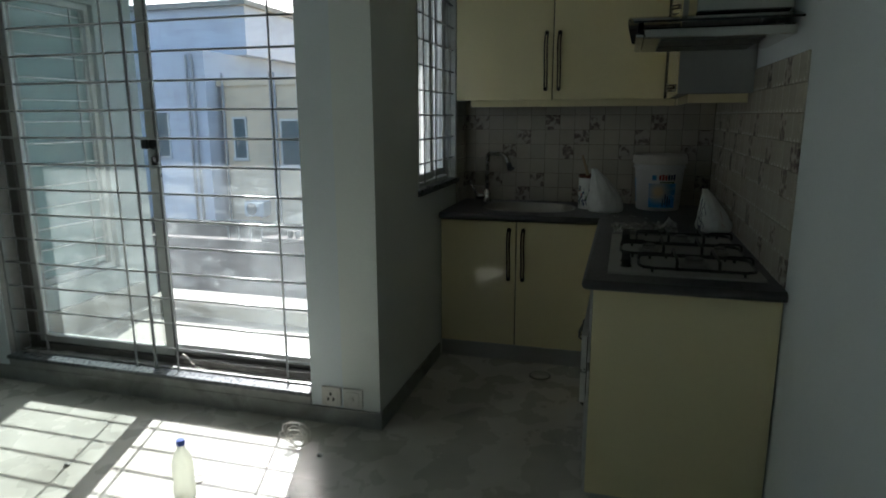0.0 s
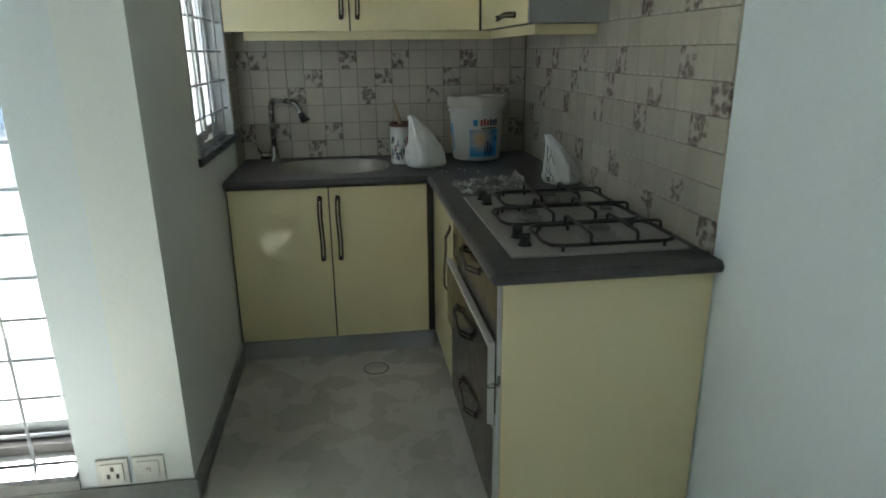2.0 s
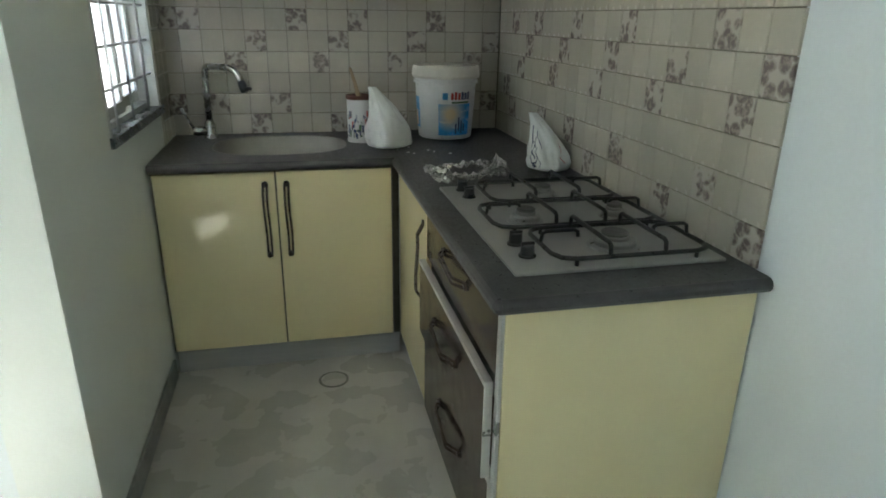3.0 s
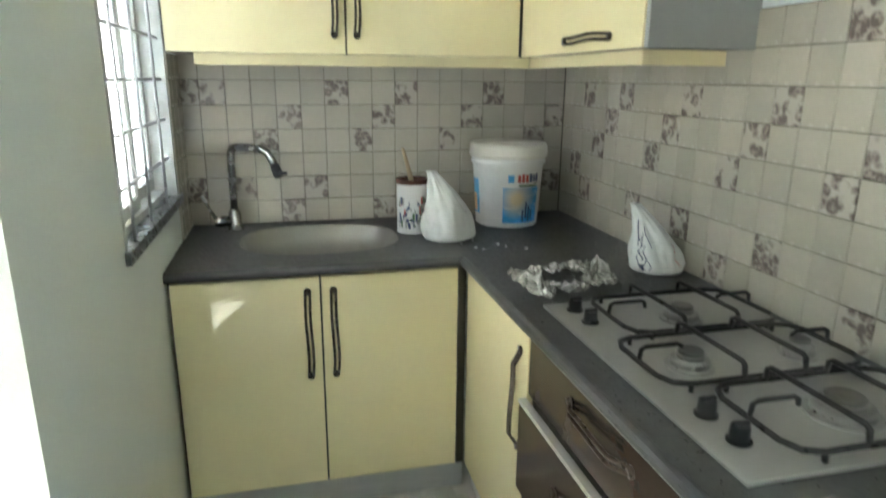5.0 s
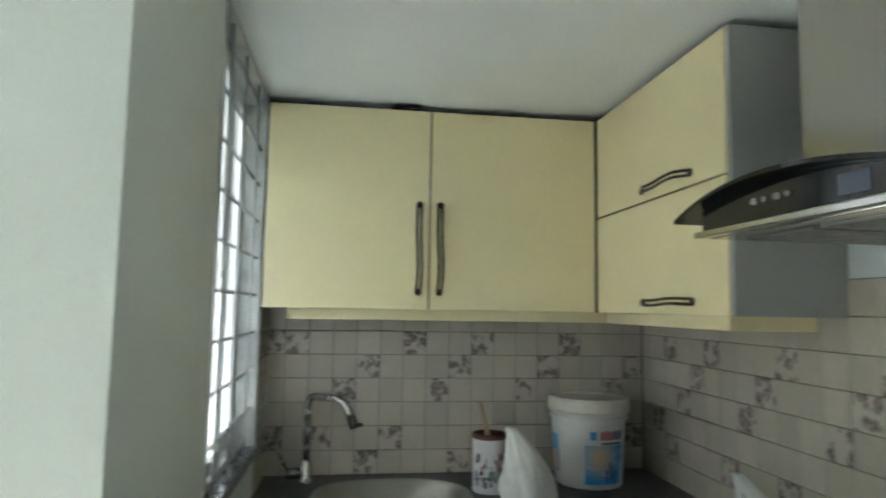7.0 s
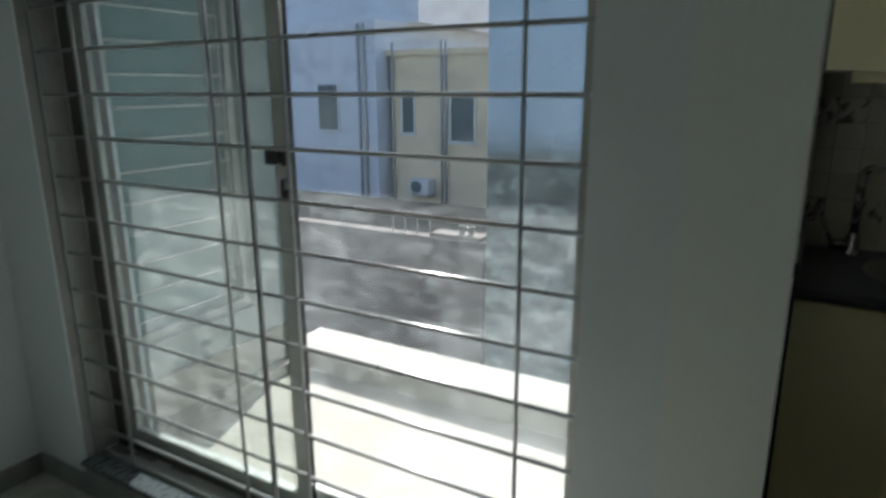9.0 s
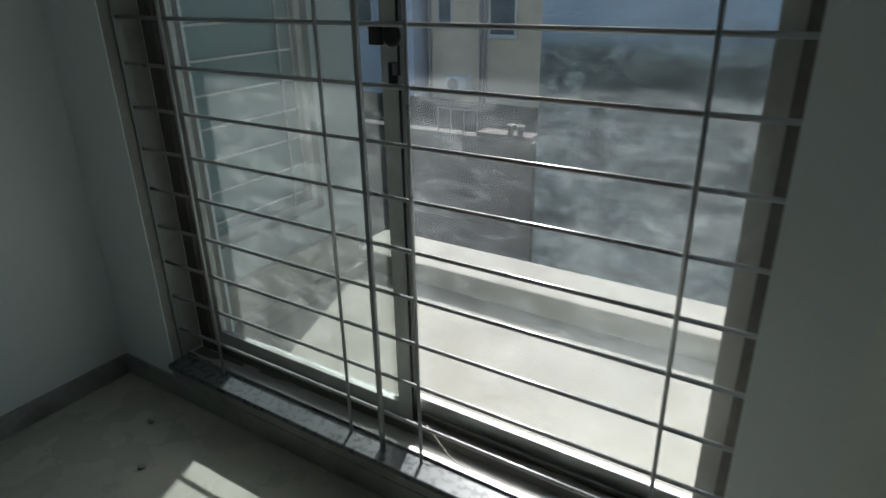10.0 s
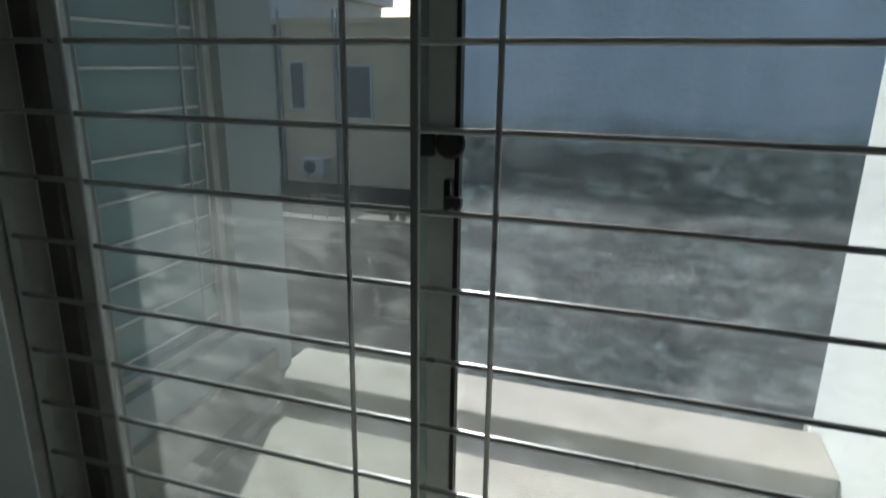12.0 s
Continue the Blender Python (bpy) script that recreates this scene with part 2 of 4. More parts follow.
M_CHROME = mat("worn_chrome", (0.40, 0.395, 0.375), 0.26, 0.95, var=0.05, scale=6, fine=30, bump=0, rough_var=0.04)
M_IRON = mat("black_enamel", (0.018, 0.018, 0.019), 0.35, var=0.2, scale=20, bump=0.02)
M_KNOB = mat("black_plastic", (0.02, 0.02, 0.022), 0.3, var=0.1, bump=0)
M_BURNER = mat("burner_alloy", (0.36, 0.355, 0.34), 0.36, 0.9, var=0.15, scale=30, bump=0.02)
M_HOODGLASS = mat("black_glass", (0.006, 0.007, 0.008), 0.05, var=0.05, bump=0, rough_var=0.02)
M_TILE = mat("glazed_tile", (0.50, 0.47, 0.39), 0.2, var=0.035, scale=14, fine=80, bump=0.008, island=0.06, stain=(0.40, 0.37, 0.30), stain_scale=5, stain_lo=0.45, stain_hi=0.8, stain_k=0.4)
M_DECOR = flower_mat("flower_tile", (0.50, 0.468, 0.40), (0.15, 0.122, 0.115), (0.33, 0.285, 0.25))
M_GROUT = mat("grout", (0.16, 0.145, 0.12), 0.9, var=0.15, scale=20, bump=0.04)
M_FRAME = mat("window_aluminium", (0.50, 0.52, 0.50), 0.4, 0.25, var=0.1, scale=8, fine=60, bump=0.01, stain=(0.3, 0.29, 0.26), stain_scale=5, stain_k=0.5)
M_FRAMEDARK = mat("dark_bronze_frame", (0.13, 0.125, 0.115), 0.45, 0.2, var=0.2, scale=9, bump=0.01)
M_TRACK = mat("sill_track", (0.50, 0.50, 0.48), 0.3, 0.6, var=0.05, scale=3, fine=20, bump=0, stretch=(0.15, 1, 1))
M_BAR = mat("grille_paint", (0.38, 0.39, 0.39), 0.3, 0.45, var=0.03, scale=3, fine=30, bump=0, rough_var=0.03)
M_STRAP = mat("dark_strap_paint", (0.20, 0.21, 0.21), 0.45, 0.2, var=0.06, scale=5, fine=40, bump=0)
M_REVEAL = mat("dirty_cement_reveal", (0.25, 0.245, 0.235), 0.8, var=0.12, scale=5, fine=50, bump=0.06, stain=(0.14, 0.135, 0.125), stain_scale=4)
M_RUBBER = mat("black_latch", (0.016, 0.016, 0.018), 0.45, var=0.1, bump=0)
M_SWITCH = mat("switch_plastic", (0.62, 0.62, 0.57), 0.3, var=0.03, bump=0)
M_SEAL = mat("black_seal", (0.012, 0.012, 0.012), 0.5, var=0.1, bump=0)
M_HOLE = mat("socket_holes", (0.02, 0.02, 0.02), 0.6, var=0.05, bump=0)
M_BUCKET = mat("white_bucket", (0.66, 0.67, 0.65), 0.35, var=0.04, scale=7, bump=0.01, stain=(0.45, 0.43, 0.38), stain_scale=8, stain_lo=0.55, stain_hi=0.8, stain_k=0.4)
M_LID = mat("bucket_rim", (0.62, 0.60, 0.53), 0.45, var=0.08, scale=15, bump=0.03)
M_BLUE = mat("label_blue", (0.04, 0.30, 0.62), 0.35, var=0.2, scale=14, bump=0, stain=(0.25, 0.55, 0.75), stain_scale=14, stain_lo=0.5, stain_hi=0.7)
M_LABEL = label_mat("bucket_label", (0.03, 0.27, 0.58), (0.62, 0.50, 0.30), (0.80, 0.82, 0.80))
M_PEACH = mat("label_peach", (0.72, 0.48, 0.25), 0.35, var=0.12, scale=18, bump=0)
M_NAVY = mat("label_navy", (0.03, 0.05, 0.14), 0.4, var=0.2, scale=20, bump=0)
M_DISPLAY = mat("display_glass", (0.02, 0.028, 0.055), 0.06, var=0.05, bump=0, rough_var=0.02)
M_RED = mat("label_red", (0.40, 0.05, 0.04), 0.4, var=0.2, scale=20, bump=0)
M_GREEN = mat("label_green", (0.08, 0.16, 0.08), 0.4, var=0.2, scale=20, bump=0)
M_RUST = mat("rusty_rim", (0.13, 0.05, 0.03), 0.65, 0.2, var=0.3, scale=30, bump=0.05)
M_WOOD = mat("brush_wood", (0.42, 0.31, 0.19), 0.5, var=0.2, scale=10, bump=0.02, stretch=(1, 1, 0.1))
M_BAG = mat("white_plastic_bag", (0.74, 0.76, 0.74), 0.33, var=0.05, scale=12, fine=26, bump=0.12)
M_FOIL = mat("clear_wrap", (0.52, 0.52, 0.49), 0.2, 0.3, var=0.5, scale=30, fine=90, bump=0.2)
M_PLUG = mat("drain_cover", (0.22, 0.215, 0.19), 0.5, 0.3, var=0.2, scale=30, bump=0.04)
M_BOTTLE = frosted_mat("milky_bottle", (0.66, 0.67, 0.60), 0.12)
M_CAP = mat("blue_cap", (0.02, 0.07, 0.36), 0.35, var=0.1, bump=0)
M_WIRE = mat("pale_wire", (0.50, 0.47, 0.40), 0.5, var=0.2, scale=30, bump=0)
M_GLASS_L = glass_mat("tinted_glass", (0.75, 0.79, 0.785), 0.14, (0.53, 0.57, 0.56))
M_GLASS_R = glass_mat("dusty_glass", (0.93, 0.95, 0.96), 0.105, (0.52, 0.57, 0.58))
M_FROST = frosted_mat("ribbed_frosted_glass", (0.88, 0.905, 0.91), 0.0, (1, 7, 0.08), 0.3)
M_TEAL = mat("teal_window_glass", (0.22, 0.32, 0.32), 0.08, var=0.08, scale=2, fine=20, bump=0, rough_var=0.03)
M_BALC = mat("pale_concrete", (0.265, 0.25, 0.21), 0.85, var=0.14, scale=3, fine=40, bump=0.06, stain=(0.20, 0.175, 0.135), stain_scale=4, stain_lo=0.52, stain_hi=0.75, stain_k=0.5)
M_OUTWALL = mat("outer_render", (0.62, 0.64, 0.63), 0.85, var=0.05, scale=2, fine=50, bump=0.05, stain=(0.5, 0.5, 0.47), stain_scale=3, stain_k=0.4)
# outer render again, darkened and greened: the balcony side wall's shade is in its colour
M_OUTWALL_SHADE = mat("outer_render_shaded", (0.30, 0.345, 0.335), 0.85, var=0.06, scale=2, fine=50, bump=0.05, stain=(0.22, 0.25, 0.24), stain_scale=2, stain_k=0.4)
M_PALEBAR = mat("pale_bar_paint", (0.78, 0.79, 0.77), 0.35, 0.0, var=0.03, bump=0)
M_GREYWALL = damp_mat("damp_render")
M_BLUEWALL = mat("blue_grey_render", (0.46, 0.485, 0.515), 0.85, var=0.06, scale=0.7, fine=12, bump=0.05, stain=(0.3, 0.315, 0.335), stain_scale=0.8, stain_k=0.5)
M_YELLOW = mat("ochre_render", (0.62, 0.49, 0.32), 0.85, var=0.07, scale=0.6, fine=12, bump=0.05, stain=(0.33, 0.28, 0.2), stain_scale=0.9, stain_k=0.5)
M_DARKPANE = mat("dark_window_pane", (0.05, 0.085, 0.095), 0.15, var=0.1, bump=0)
M_ROOF = mat("dark_roof_deck", (0.026, 0.025, 0.023), 0.9, var=0.2, scale=0.7, fine=9, bump=0.1, stain=(0.012, 0.012, 0.011), stain_scale=0.9, stain_lo=0.45, stain_hi=0.65, stain_k=0.8, spec=0.0)
M_BRICKRED = mat("reddish_wall", (0.075, 0.052, 0.042), 0.9, var=0.2, scale=1.6, fine=14, bump=0.1, stain=(0.035, 0.03, 0.026), stain_scale=2.2, stain_lo=0.42, stain_hi=0.65, streak=((0.15, 0.125, 0.105), 3.0, (0.5, 1, 1.6), 0.55, 0.7, 0.5))
M_PIPE = mat("grey_pipe", (0.24, 0.235, 0.22), 0.5, var=0.08, bump=0)
M_ACBODY = mat("ac_casing", (0.45, 0.46, 0.44), 0.5, var=0.06, bump=0)
M_GROUND = mat("street_ground", (0.10, 0.095, 0.088), 0.9, var=0.15, scale=0.3, fine=3, bump=0.05)


# ---- mesh helpers ----
def box(bm, a, b, bev=0.0):
    """Adds a box between two corners, with bevelled edges when asked."""
    r = bmesh.ops.create_cube(bm, size=1)
    for v in r["verts"]:
        v.co = [a[i] + (v.co[i] + 0.5) * (b[i] - a[i]) for i in range(3)]
    if bev:
        es = {e for v in r["verts"] for e in v.link_edges}
        bmesh.ops.bevel(bm, geom=list(es), offset=bev, segments=2, affect="EDGES", profile=0.6)


def boxes(*pairs, bev=0.0):
    bm = bmesh.new()
    for a, b in pairs:
        box(bm, a, b, bev)
    return bm


def tube(bm, pts, r, seg=8, closed=False):
    """Sweeps a round section along a line of points."""
    pts = [Vector(p) for p in pts]
    n, rings, prev = len(pts), [], None
    for i, p in enumerate(pts):
        if closed:
            d = (pts[(i + 1) % n] - pts[i - 1]).normalized()
        else:
            d = (pts[min(i + 1, n - 1)] - pts[max(i - 1, 0)]).normalized()
        if prev is None:
            prev = d.orthogonal().normalized()
        u = (prev - d * prev.dot(d)).normalized()
        prev, w = u, d.cross(u)
        rr = r[i] if isinstance(r, (list, tuple)) else r
        rings.append([bm.verts.new(p + rr * (u * math.cos(k * math.tau / seg) + w * math.sin(k * math.tau / seg))) for k in range(seg)])
    for i in range(n if closed else n - 1):
        a, b = rings[i], rings[(i + 1) % n]
        for k in range(seg):
            bm.faces.new((a[k], a[(k + 1) % seg], b[(k + 1) % seg], b[k]))
    if not closed:
        bm.faces.new(rings[0][::-1])
        bm.faces.new(rings[-1])


def lathe(bm, prof, seg=32, at=(0, 0, 0), sx=1.0, sy=1.0):
    """Turns a profile of (radius, height) round the upright axis."""
    rings = []
    for r, z in prof:
        rings.append([bm.verts.new((at[0] + sx * r * math.cos(k * math.tau / seg), at[1] + sy * r * math.sin(k * math.tau / seg), at[2] + z)) for k in range(seg)])
    for a, b in zip(rings, rings[1:]):
        for k in range(seg):
            bm.faces.new((a[k], a[(k + 1) % seg], b[(k + 1) % seg], b[k]))
    if prof[0][0] > 0.0005:
        bm.faces.new(rings[0][::-1])
    if prof[-1][0] > 0.0005:
        bm.faces.new(rings[-1])


def finish(bm, name, material, smooth=False):
    bmesh.ops.remove_doubles(bm, verts=bm.verts, dist=0.00002)
    bmesh.ops.recalc_face_normals(bm, faces=bm.faces)
    me = bpy.data.meshes.new(name)
    bm.to_mesh(me)
    bm.free()
    me.materials.append(material)
    if smooth:
        me.shade_smooth()
    return me


def part(name, bm, material, parent, label="", smooth=False):
    ob = new(name, finish(bm, name, material, smooth))
    ob.parent = parent
    base = parent
    while base is not None:
        if base.type == "EMPTY":
            ob.data.transform(Matrix.Translation(-base.location))
            break
        base = base.parent
    return tagged(ob, label)


def thing(name, base, label, category, group="", kind=""):
    ob = new(name)
    ob.location, ob.empty_display_size = base, 0.05
    return tagged(ob, label, category, group, kind)


def solid(name, bm, material, label, category, group="", kind="structure", smooth=False):
    return tagged(new(name, finish(bm, name, material, smooth)), label, category, group, kind)


# ---- plan ----
XL, XR, YB = -0.09, 1.49, 4.84          # kitchen side wall, tiled wall, back wall
YF, YO = 3.18, 3.47                     # window wall, inner and outer face
WX0, WX1, WZ0, WZ1 = -2.335, -0.447, 0.15, 2.29
RX0, RY0, ZC = -2.65, -1.2, 2.332

solid("floor", boxes(((RX0 - 0.2, RY0 - 0.2, -0.15), (XR + 0.2, YO - 0.002, 0)), ((XL - 0.18, YO - 0.002, -0.15), (XR + 0.2, YB + 0.2, 0))), M_FLOOR, "worn grey marble floor with dark stains", "floor")
solid("ceiling", boxes(((RX0 - 0.2, RY0 - 0.2, ZC), (XR + 0.2, YO, ZC + 0.15)), ((XL - 0.19, YO, ZC), (XR + 0.2, YB + 0.2, ZC + 0.15)), ((RX0 - 0.2, YO, ZC), (XL - 0.19, 4.775, ZC + 0.15))), M_CEIL, "plain white painted ceiling", "ceiling")
WALL_B = solid("wall_back", boxes(((XL - 0.19, YB, 0), (XR + 0.2, YB + 0.06, ZC))), M_WALLK, "pale painted back wall with a tiled splashback", "wall")
WALL_R = solid("wall_right", boxes(((XR, RY0, 0), (XR + 0.2, YB, ZC))), M_WALL, "pale painted side wall with a tiled splashback", "wall")
solid("wall_left", boxes(((RX0 - 0.2, RY0, 0), (RX0, YO, ZC))), M_WALL, "plain pale painted wall beside the large window", "wall")
solid("wall_behind", boxes(((RX0 - 0.2, RY0 - 0.2, 0), (XR + 0.2, RY0, ZC))), M_WALL, "plain pale painted wall closing the room", "wall")
solid("wall_window", boxes(((RX0, YF, 0), (WX0, YO, ZC)), ((WX0, YF, WZ1), (WX1, YO, ZC)), ((WX1, YF, 0), (XL - 0.19, YO, ZC)), ((WX0, YF, 0), (WX1, YO, WZ0 - 0.02))),
      M_WALL, "pale painted wall pierced by a large window", "wall")
KY0, KY1, KZ0, KZ1 = 3.80, 4.575, 1.07, 2.325
solid("wall_kitchen", boxes(((XL - 0.19, YF, 0), (XL, KY0, ZC)), ((XL - 0.19, KY1, 0), (XL, YB, ZC)), ((XL - 0.19, KY0, 0), (XL, KY1, KZ0)), ((XL - 0.19, KY0, KZ1), (XL, KY1, ZC))),
      M_WALLK, "pale painted kitchen wall with a small window", "wall")
solid("baseboard", boxes(((RX0, YF - 0.012, 0), (XL + 0.012, YF, 0.085)), ((XL, YF, 0), (XL + 0.012, 4.17, 0.085)), ((WX0, YF - 0.010, 0.0855), (WX1, YF, WZ0 - 0.0205)), ((RX0, RY0, 0), (RX0 + 0.012, YF - 0.012, 0.085)), ((XR - 0.012, RY0, 0), (XR, 2.80, 0.085)),
      ((RX0 + 0.012, RY0, 0), (XR - 0.012, RY0 + 0.012, 0.085)), bev=0.003), M_SKIRT, "grey stone skirting along the walls", "baseboard")

# ---- large window and its grille ----
WIN = thing("window_1", (-1.39, 3.355, WZ0), "large sliding aluminium window with dusty tinted panes", "window", kind="structure")
part("window_sill", boxes(((WX0, YF - 0.022, WZ0 - 0.02), (WX1, YF + 0.06, WZ0), ), bev=0.004), M_SILL, WIN, "dark stone sill edge")
part("sill_track", boxes(((WX0, YF + 0.06, WZ0 - 0.02), (WX1, 3.315, WZ0 - 0.004)), ((WX0, YF + 0.062, WZ0 - 0.004), (WX1, YF + 0.075, WZ0 + 0.008))), M_TRACK, WIN, "bright worn metal sill strip")
part("window_frame", boxes(((WX0, 3.315, WZ0 - 0.02), (WX1, 3.415, WZ0 + 0.03)), ((WX0, 3.315, WZ1 - 0.05), (WX1, 3.415, WZ1)), ((WX0, 3.315, WZ0 + 0.03), (WX0 + 0.06, 3.415, WZ1 - 0.05)), ((WX1 - 0.03, 3.315, WZ0 + 0.03), (WX1, 3.415, WZ1 - 0.05)), ((WX0 + 0.06, 3.355, WZ0 + 0.03), (WX1 - 0.03, 3.363, WZ0 + 0.05)), bev=0.003), M_FRAMEDARK, WIN, "dark bronze outer frame")


def sash(x0, x1, y, glass, label):
    z0, z1, d = WZ0 + 0.035, WZ1 - 0.055, 0.024
    f = part("sash", boxes(((x0, y, z0), (x0 + 0.05, y + d, z1)), ((x1 - 0.05, y, z0), (x1, y + d, z1)), ((x0 + 0.05, y, z0), (x1 - 0.05, y + d, z0 + 0.05)), ((x0 + 0.05, y, z1 - 0.05), (x1 - 0.05, y + d, z1)), bev=0.003), M_FRAME, WIN, "grey aluminium sash")
    part("pane", boxes(((x0 + 0.045, y + 0.010, z0 + 0.05), (x1 - 0.045, y + 0.014, z1 - 0.045))), glass, f, label)
    return f


SASH_L = sash(WX0 + 0.065, -1.345, 3.329, M_GLASS_L, "teal-tinted dusty glass")
SASH_R = sash(-1.435, WX1 - 0.0302, 3.380, M_GLASS_R, "smeared dusty glass")
part("seal", boxes(((-1.3445, 3.331, WZ0 + 0.036), (-1.336, 3.351, WZ1 - 0.056))), M_SEAL, WIN, "black rubber seal")
bm = bmesh.new()
lathe(bm, [(0.0, 0), (0.026, 0.001), (0.028, 0.010), (0.020, 0.014), (0.016, 0.010), (0.0, 0.010)], 20)
bm.transform(Matrix.Translation((-1.350, 3.329, 1.327)) @ Matrix.Rotation(radians(90), 4, "X"))
box(bm, (-1.418, 3.313, 1.302), (-1.38, 3.329, 1.352), 0.004)
part("latch", bm, M_RUBBER, WIN, "black round sash latch", True)
bm = boxes(((-1.358, 3.307, 1.205), (-1.344, 3.329, 1.265)), ((-1.352, 3.300, 1.215), (-1.322, 3.317, 1.235)), bev=0.004)
part("latch", bm, M_RUBBER, WIN, "small black sash catch")

part("left_reveal", boxes(((WX0 - 0.006, YF + 0.004, WZ0), (WX0 + 0.0006, 3.313, WZ1))), M_REVEAL, WIN, "grimy unpainted cement reveal")
GY = 3.232
GRILLE = thing("window_grille", (-1.39, GY, WZ0), "grey painted steel burglar grille across the large window", "grille")
for i in range(-6, 9):
    bm = bmesh.new()
    z = 1.358 - 0.1362 * i
    tube(bm, [(WX0 - 0.004, GY, z), (-1.9, GY + 0.002, z - 0.001), (-1.44, GY, z), (-1.0, GY - 0.001, z + 0.001), (WX1 + 0.004, GY, z)], 0.0058, 8)
    part("bar", bm, M_BAR, GRILLE, smooth=True)
for x in (-2.10, -1.504, -1.240, -0.597):
    bm = bmesh.new()
    tube(bm, [(x, GY - 0.009, WZ0 - 0.006), (x, GY - 0.010, 1.2), (x, GY - 0.009, WZ1 - 0.002)], 0.0052, 8)
    part("upright", bm, M_BAR, GRILLE, smooth=True)
part("flat_upright", boxes(((-1.384, GY - 0.020, WZ0 - 0.006), (-1.370, GY - 0.008, WZ1 - 0.002)), bev=0.002), M_STRAP, GRILLE, "dark flat steel strap")
part("flat_upright", boxes(((WX0 + 0.001, GY - 0.014, WZ0 - 0.006), (WX0 + 0.008, GY + 0.014, WZ1 - 0.002)), bev=0.002), M_STRAP, GRILLE, "dark flat steel strap")
bm = bmesh.new()
tube(bm, [(-1.27, 3.30, 0.215), (-1.23, 3.285, 0.20), (-1.17, 3.268, 0.165), (-1.09, 3.256, 0.152), (-1.00, 3.248, 0.149), (-0.96, 3.262, 0.149)], 0.0022, 6)
solid("sill_cable", bm, M_WIRE, "thin pale cable lying on the window sill", "cable", kind="object", smooth=True)

# ---- kitchen window and its grille ----
KW = thing("window_2", (XL - 0.06, 4.19, KZ0), "narrow kitchen window with ribbed frosted sliding panes", "window", kind="structure")
part("window_sill", boxes(((XL - 0.10, KY0 - 0.012, KZ0 - 0.032), (XL + 0.014, KY1 + 0.055, KZ0 + 0.002)), bev=0.004), M_SILL, KW, "dark stone sill")
part("inner_lining", boxes(((XL - 0.030, KY0, KZ0 + 0.003), (XL + 0.005, KY0 + 0.012, KZ1)), ((XL - 0.030, KY1 - 0.012, KZ0 + 0.003), (XL + 0.005, KY1 + 0.012, KZ1)), ((XL - 0.030, KY0 + 0.012, KZ1 - 0.014), (XL + 0.005, KY1 - 0.012, KZ1)), bev=0.002), M_FRAME, KW, "grey metal lining")
part("window_frame", boxes(((XL - 0.11, KY0, KZ0 + 0.003), (XL - 0.031, KY0 + 0.020, KZ1)), ((XL - 0.11, KY1 - 0.020, KZ0 + 0.003), (XL - 0.031, KY1, KZ1)), ((XL - 0.11, KY0 + 0.020, KZ0 + 0.003), (XL - 0.031, KY1 - 0.020, KZ0 + 0.026)), ((XL - 0.11, KY0 + 0.020, KZ1 - 0.04), (XL - 0.031, KY1 - 0.020, KZ1)), bev=0.003), M_FRAME, KW, "grey aluminium frame")
for y0, y1, x in ((KY0 + 0.0205, 4.205, XL - 0.060), (4.165, KY1 - 0.0205, XL - 0.086)):
    f = part("sash", boxes(((x, y0, KZ0 + 0.03), (x + 0.020, y0 + 0.026, KZ1 - 0.04)), ((x, y1 - 0.026, KZ0 + 0.03), (x + 0.020, y1, KZ1 - 0.04)), ((x, y0 + 0.026, KZ0 + 0.03), (x + 0.020, y1 - 0.026, KZ0 + 0.07)), ((x, y0 + 0.026, KZ1 - 0.085), (x + 0.020, y1 - 0.026, KZ1 - 0.04)), bev=0.002), M_FRAME, KW)
    part("pane", boxes(((x + 0.008, y0 + 0.022, KZ0 + 0.066), (x + 0.012, y1 - 0.022, KZ1 - 0.08))), M_FROST, f, "ribbed frosted white glass")
KG = thing("window_grille", (XL - 0.014, 4.19, KZ0), "grey painted steel grille in the kitchen window", "grille")
for i in range(9):
    bm = bmesh.new()
    z = 1.205 + 0.1312 * i
    tube(bm, [(XL - 0.014, KY0 + 0.006, z), (XL - 0.014, 4.19, z), (XL - 0.014, KY1 - 0.006, z)], 0.0055, 8)
    part("bar", bm, M_BAR, KG, smooth=True)
for y in (3.93, 4.15, 4.41):
    bm = bmesh.new()
    tube(bm, [(XL - 0.005, y, KZ0), (XL - 0.005, y, KZ1 - 0.012)], 0.0045, 8)
    part("upright", bm, M_BAR, KG, smooth=True)

# ---- sockets ----
for x0, label in ((-0.388, "white wall socket with pin holes low on the pillar"), (-0.276, "white blank switch plate low on the pillar")):
    so = thing("wall_socket", (x0 + 0.05, YF, 0.093), label, "socket", "sockets on the pillar")
    part("plate", boxes(((x0, YF - 0.011, 0.093), (x0 + 0.100, YF + 0.001, 0.19)), bev=0.004), M_SWITCH, so)
    part("insert", boxes(((x0 + 0.016, YF - 0.015, 0.108), (x0 + 0.084, YF - 0.0105, 0.176)), bev=0.002), M_SWITCH, so)
    if x0 < -0.3:
        for dx, dz in ((0.05, 0.157), (0.036, 0.130), (0.064, 0.130)):
            part("pin_hole", boxes(((x0 + dx - 0.005, YF - 0.0165, dz - 0.008), (x0 + dx + 0.005, YF - 0.0148, dz + 0.008))), M_HOLE, so)
    else:
        part("rocker", boxes(((x0 + 0.045, YF - 0.019, 0.135), (x0 + 0.057, YF - 0.0148, 0.15)), bev=0.002), M_SWITCH, so)


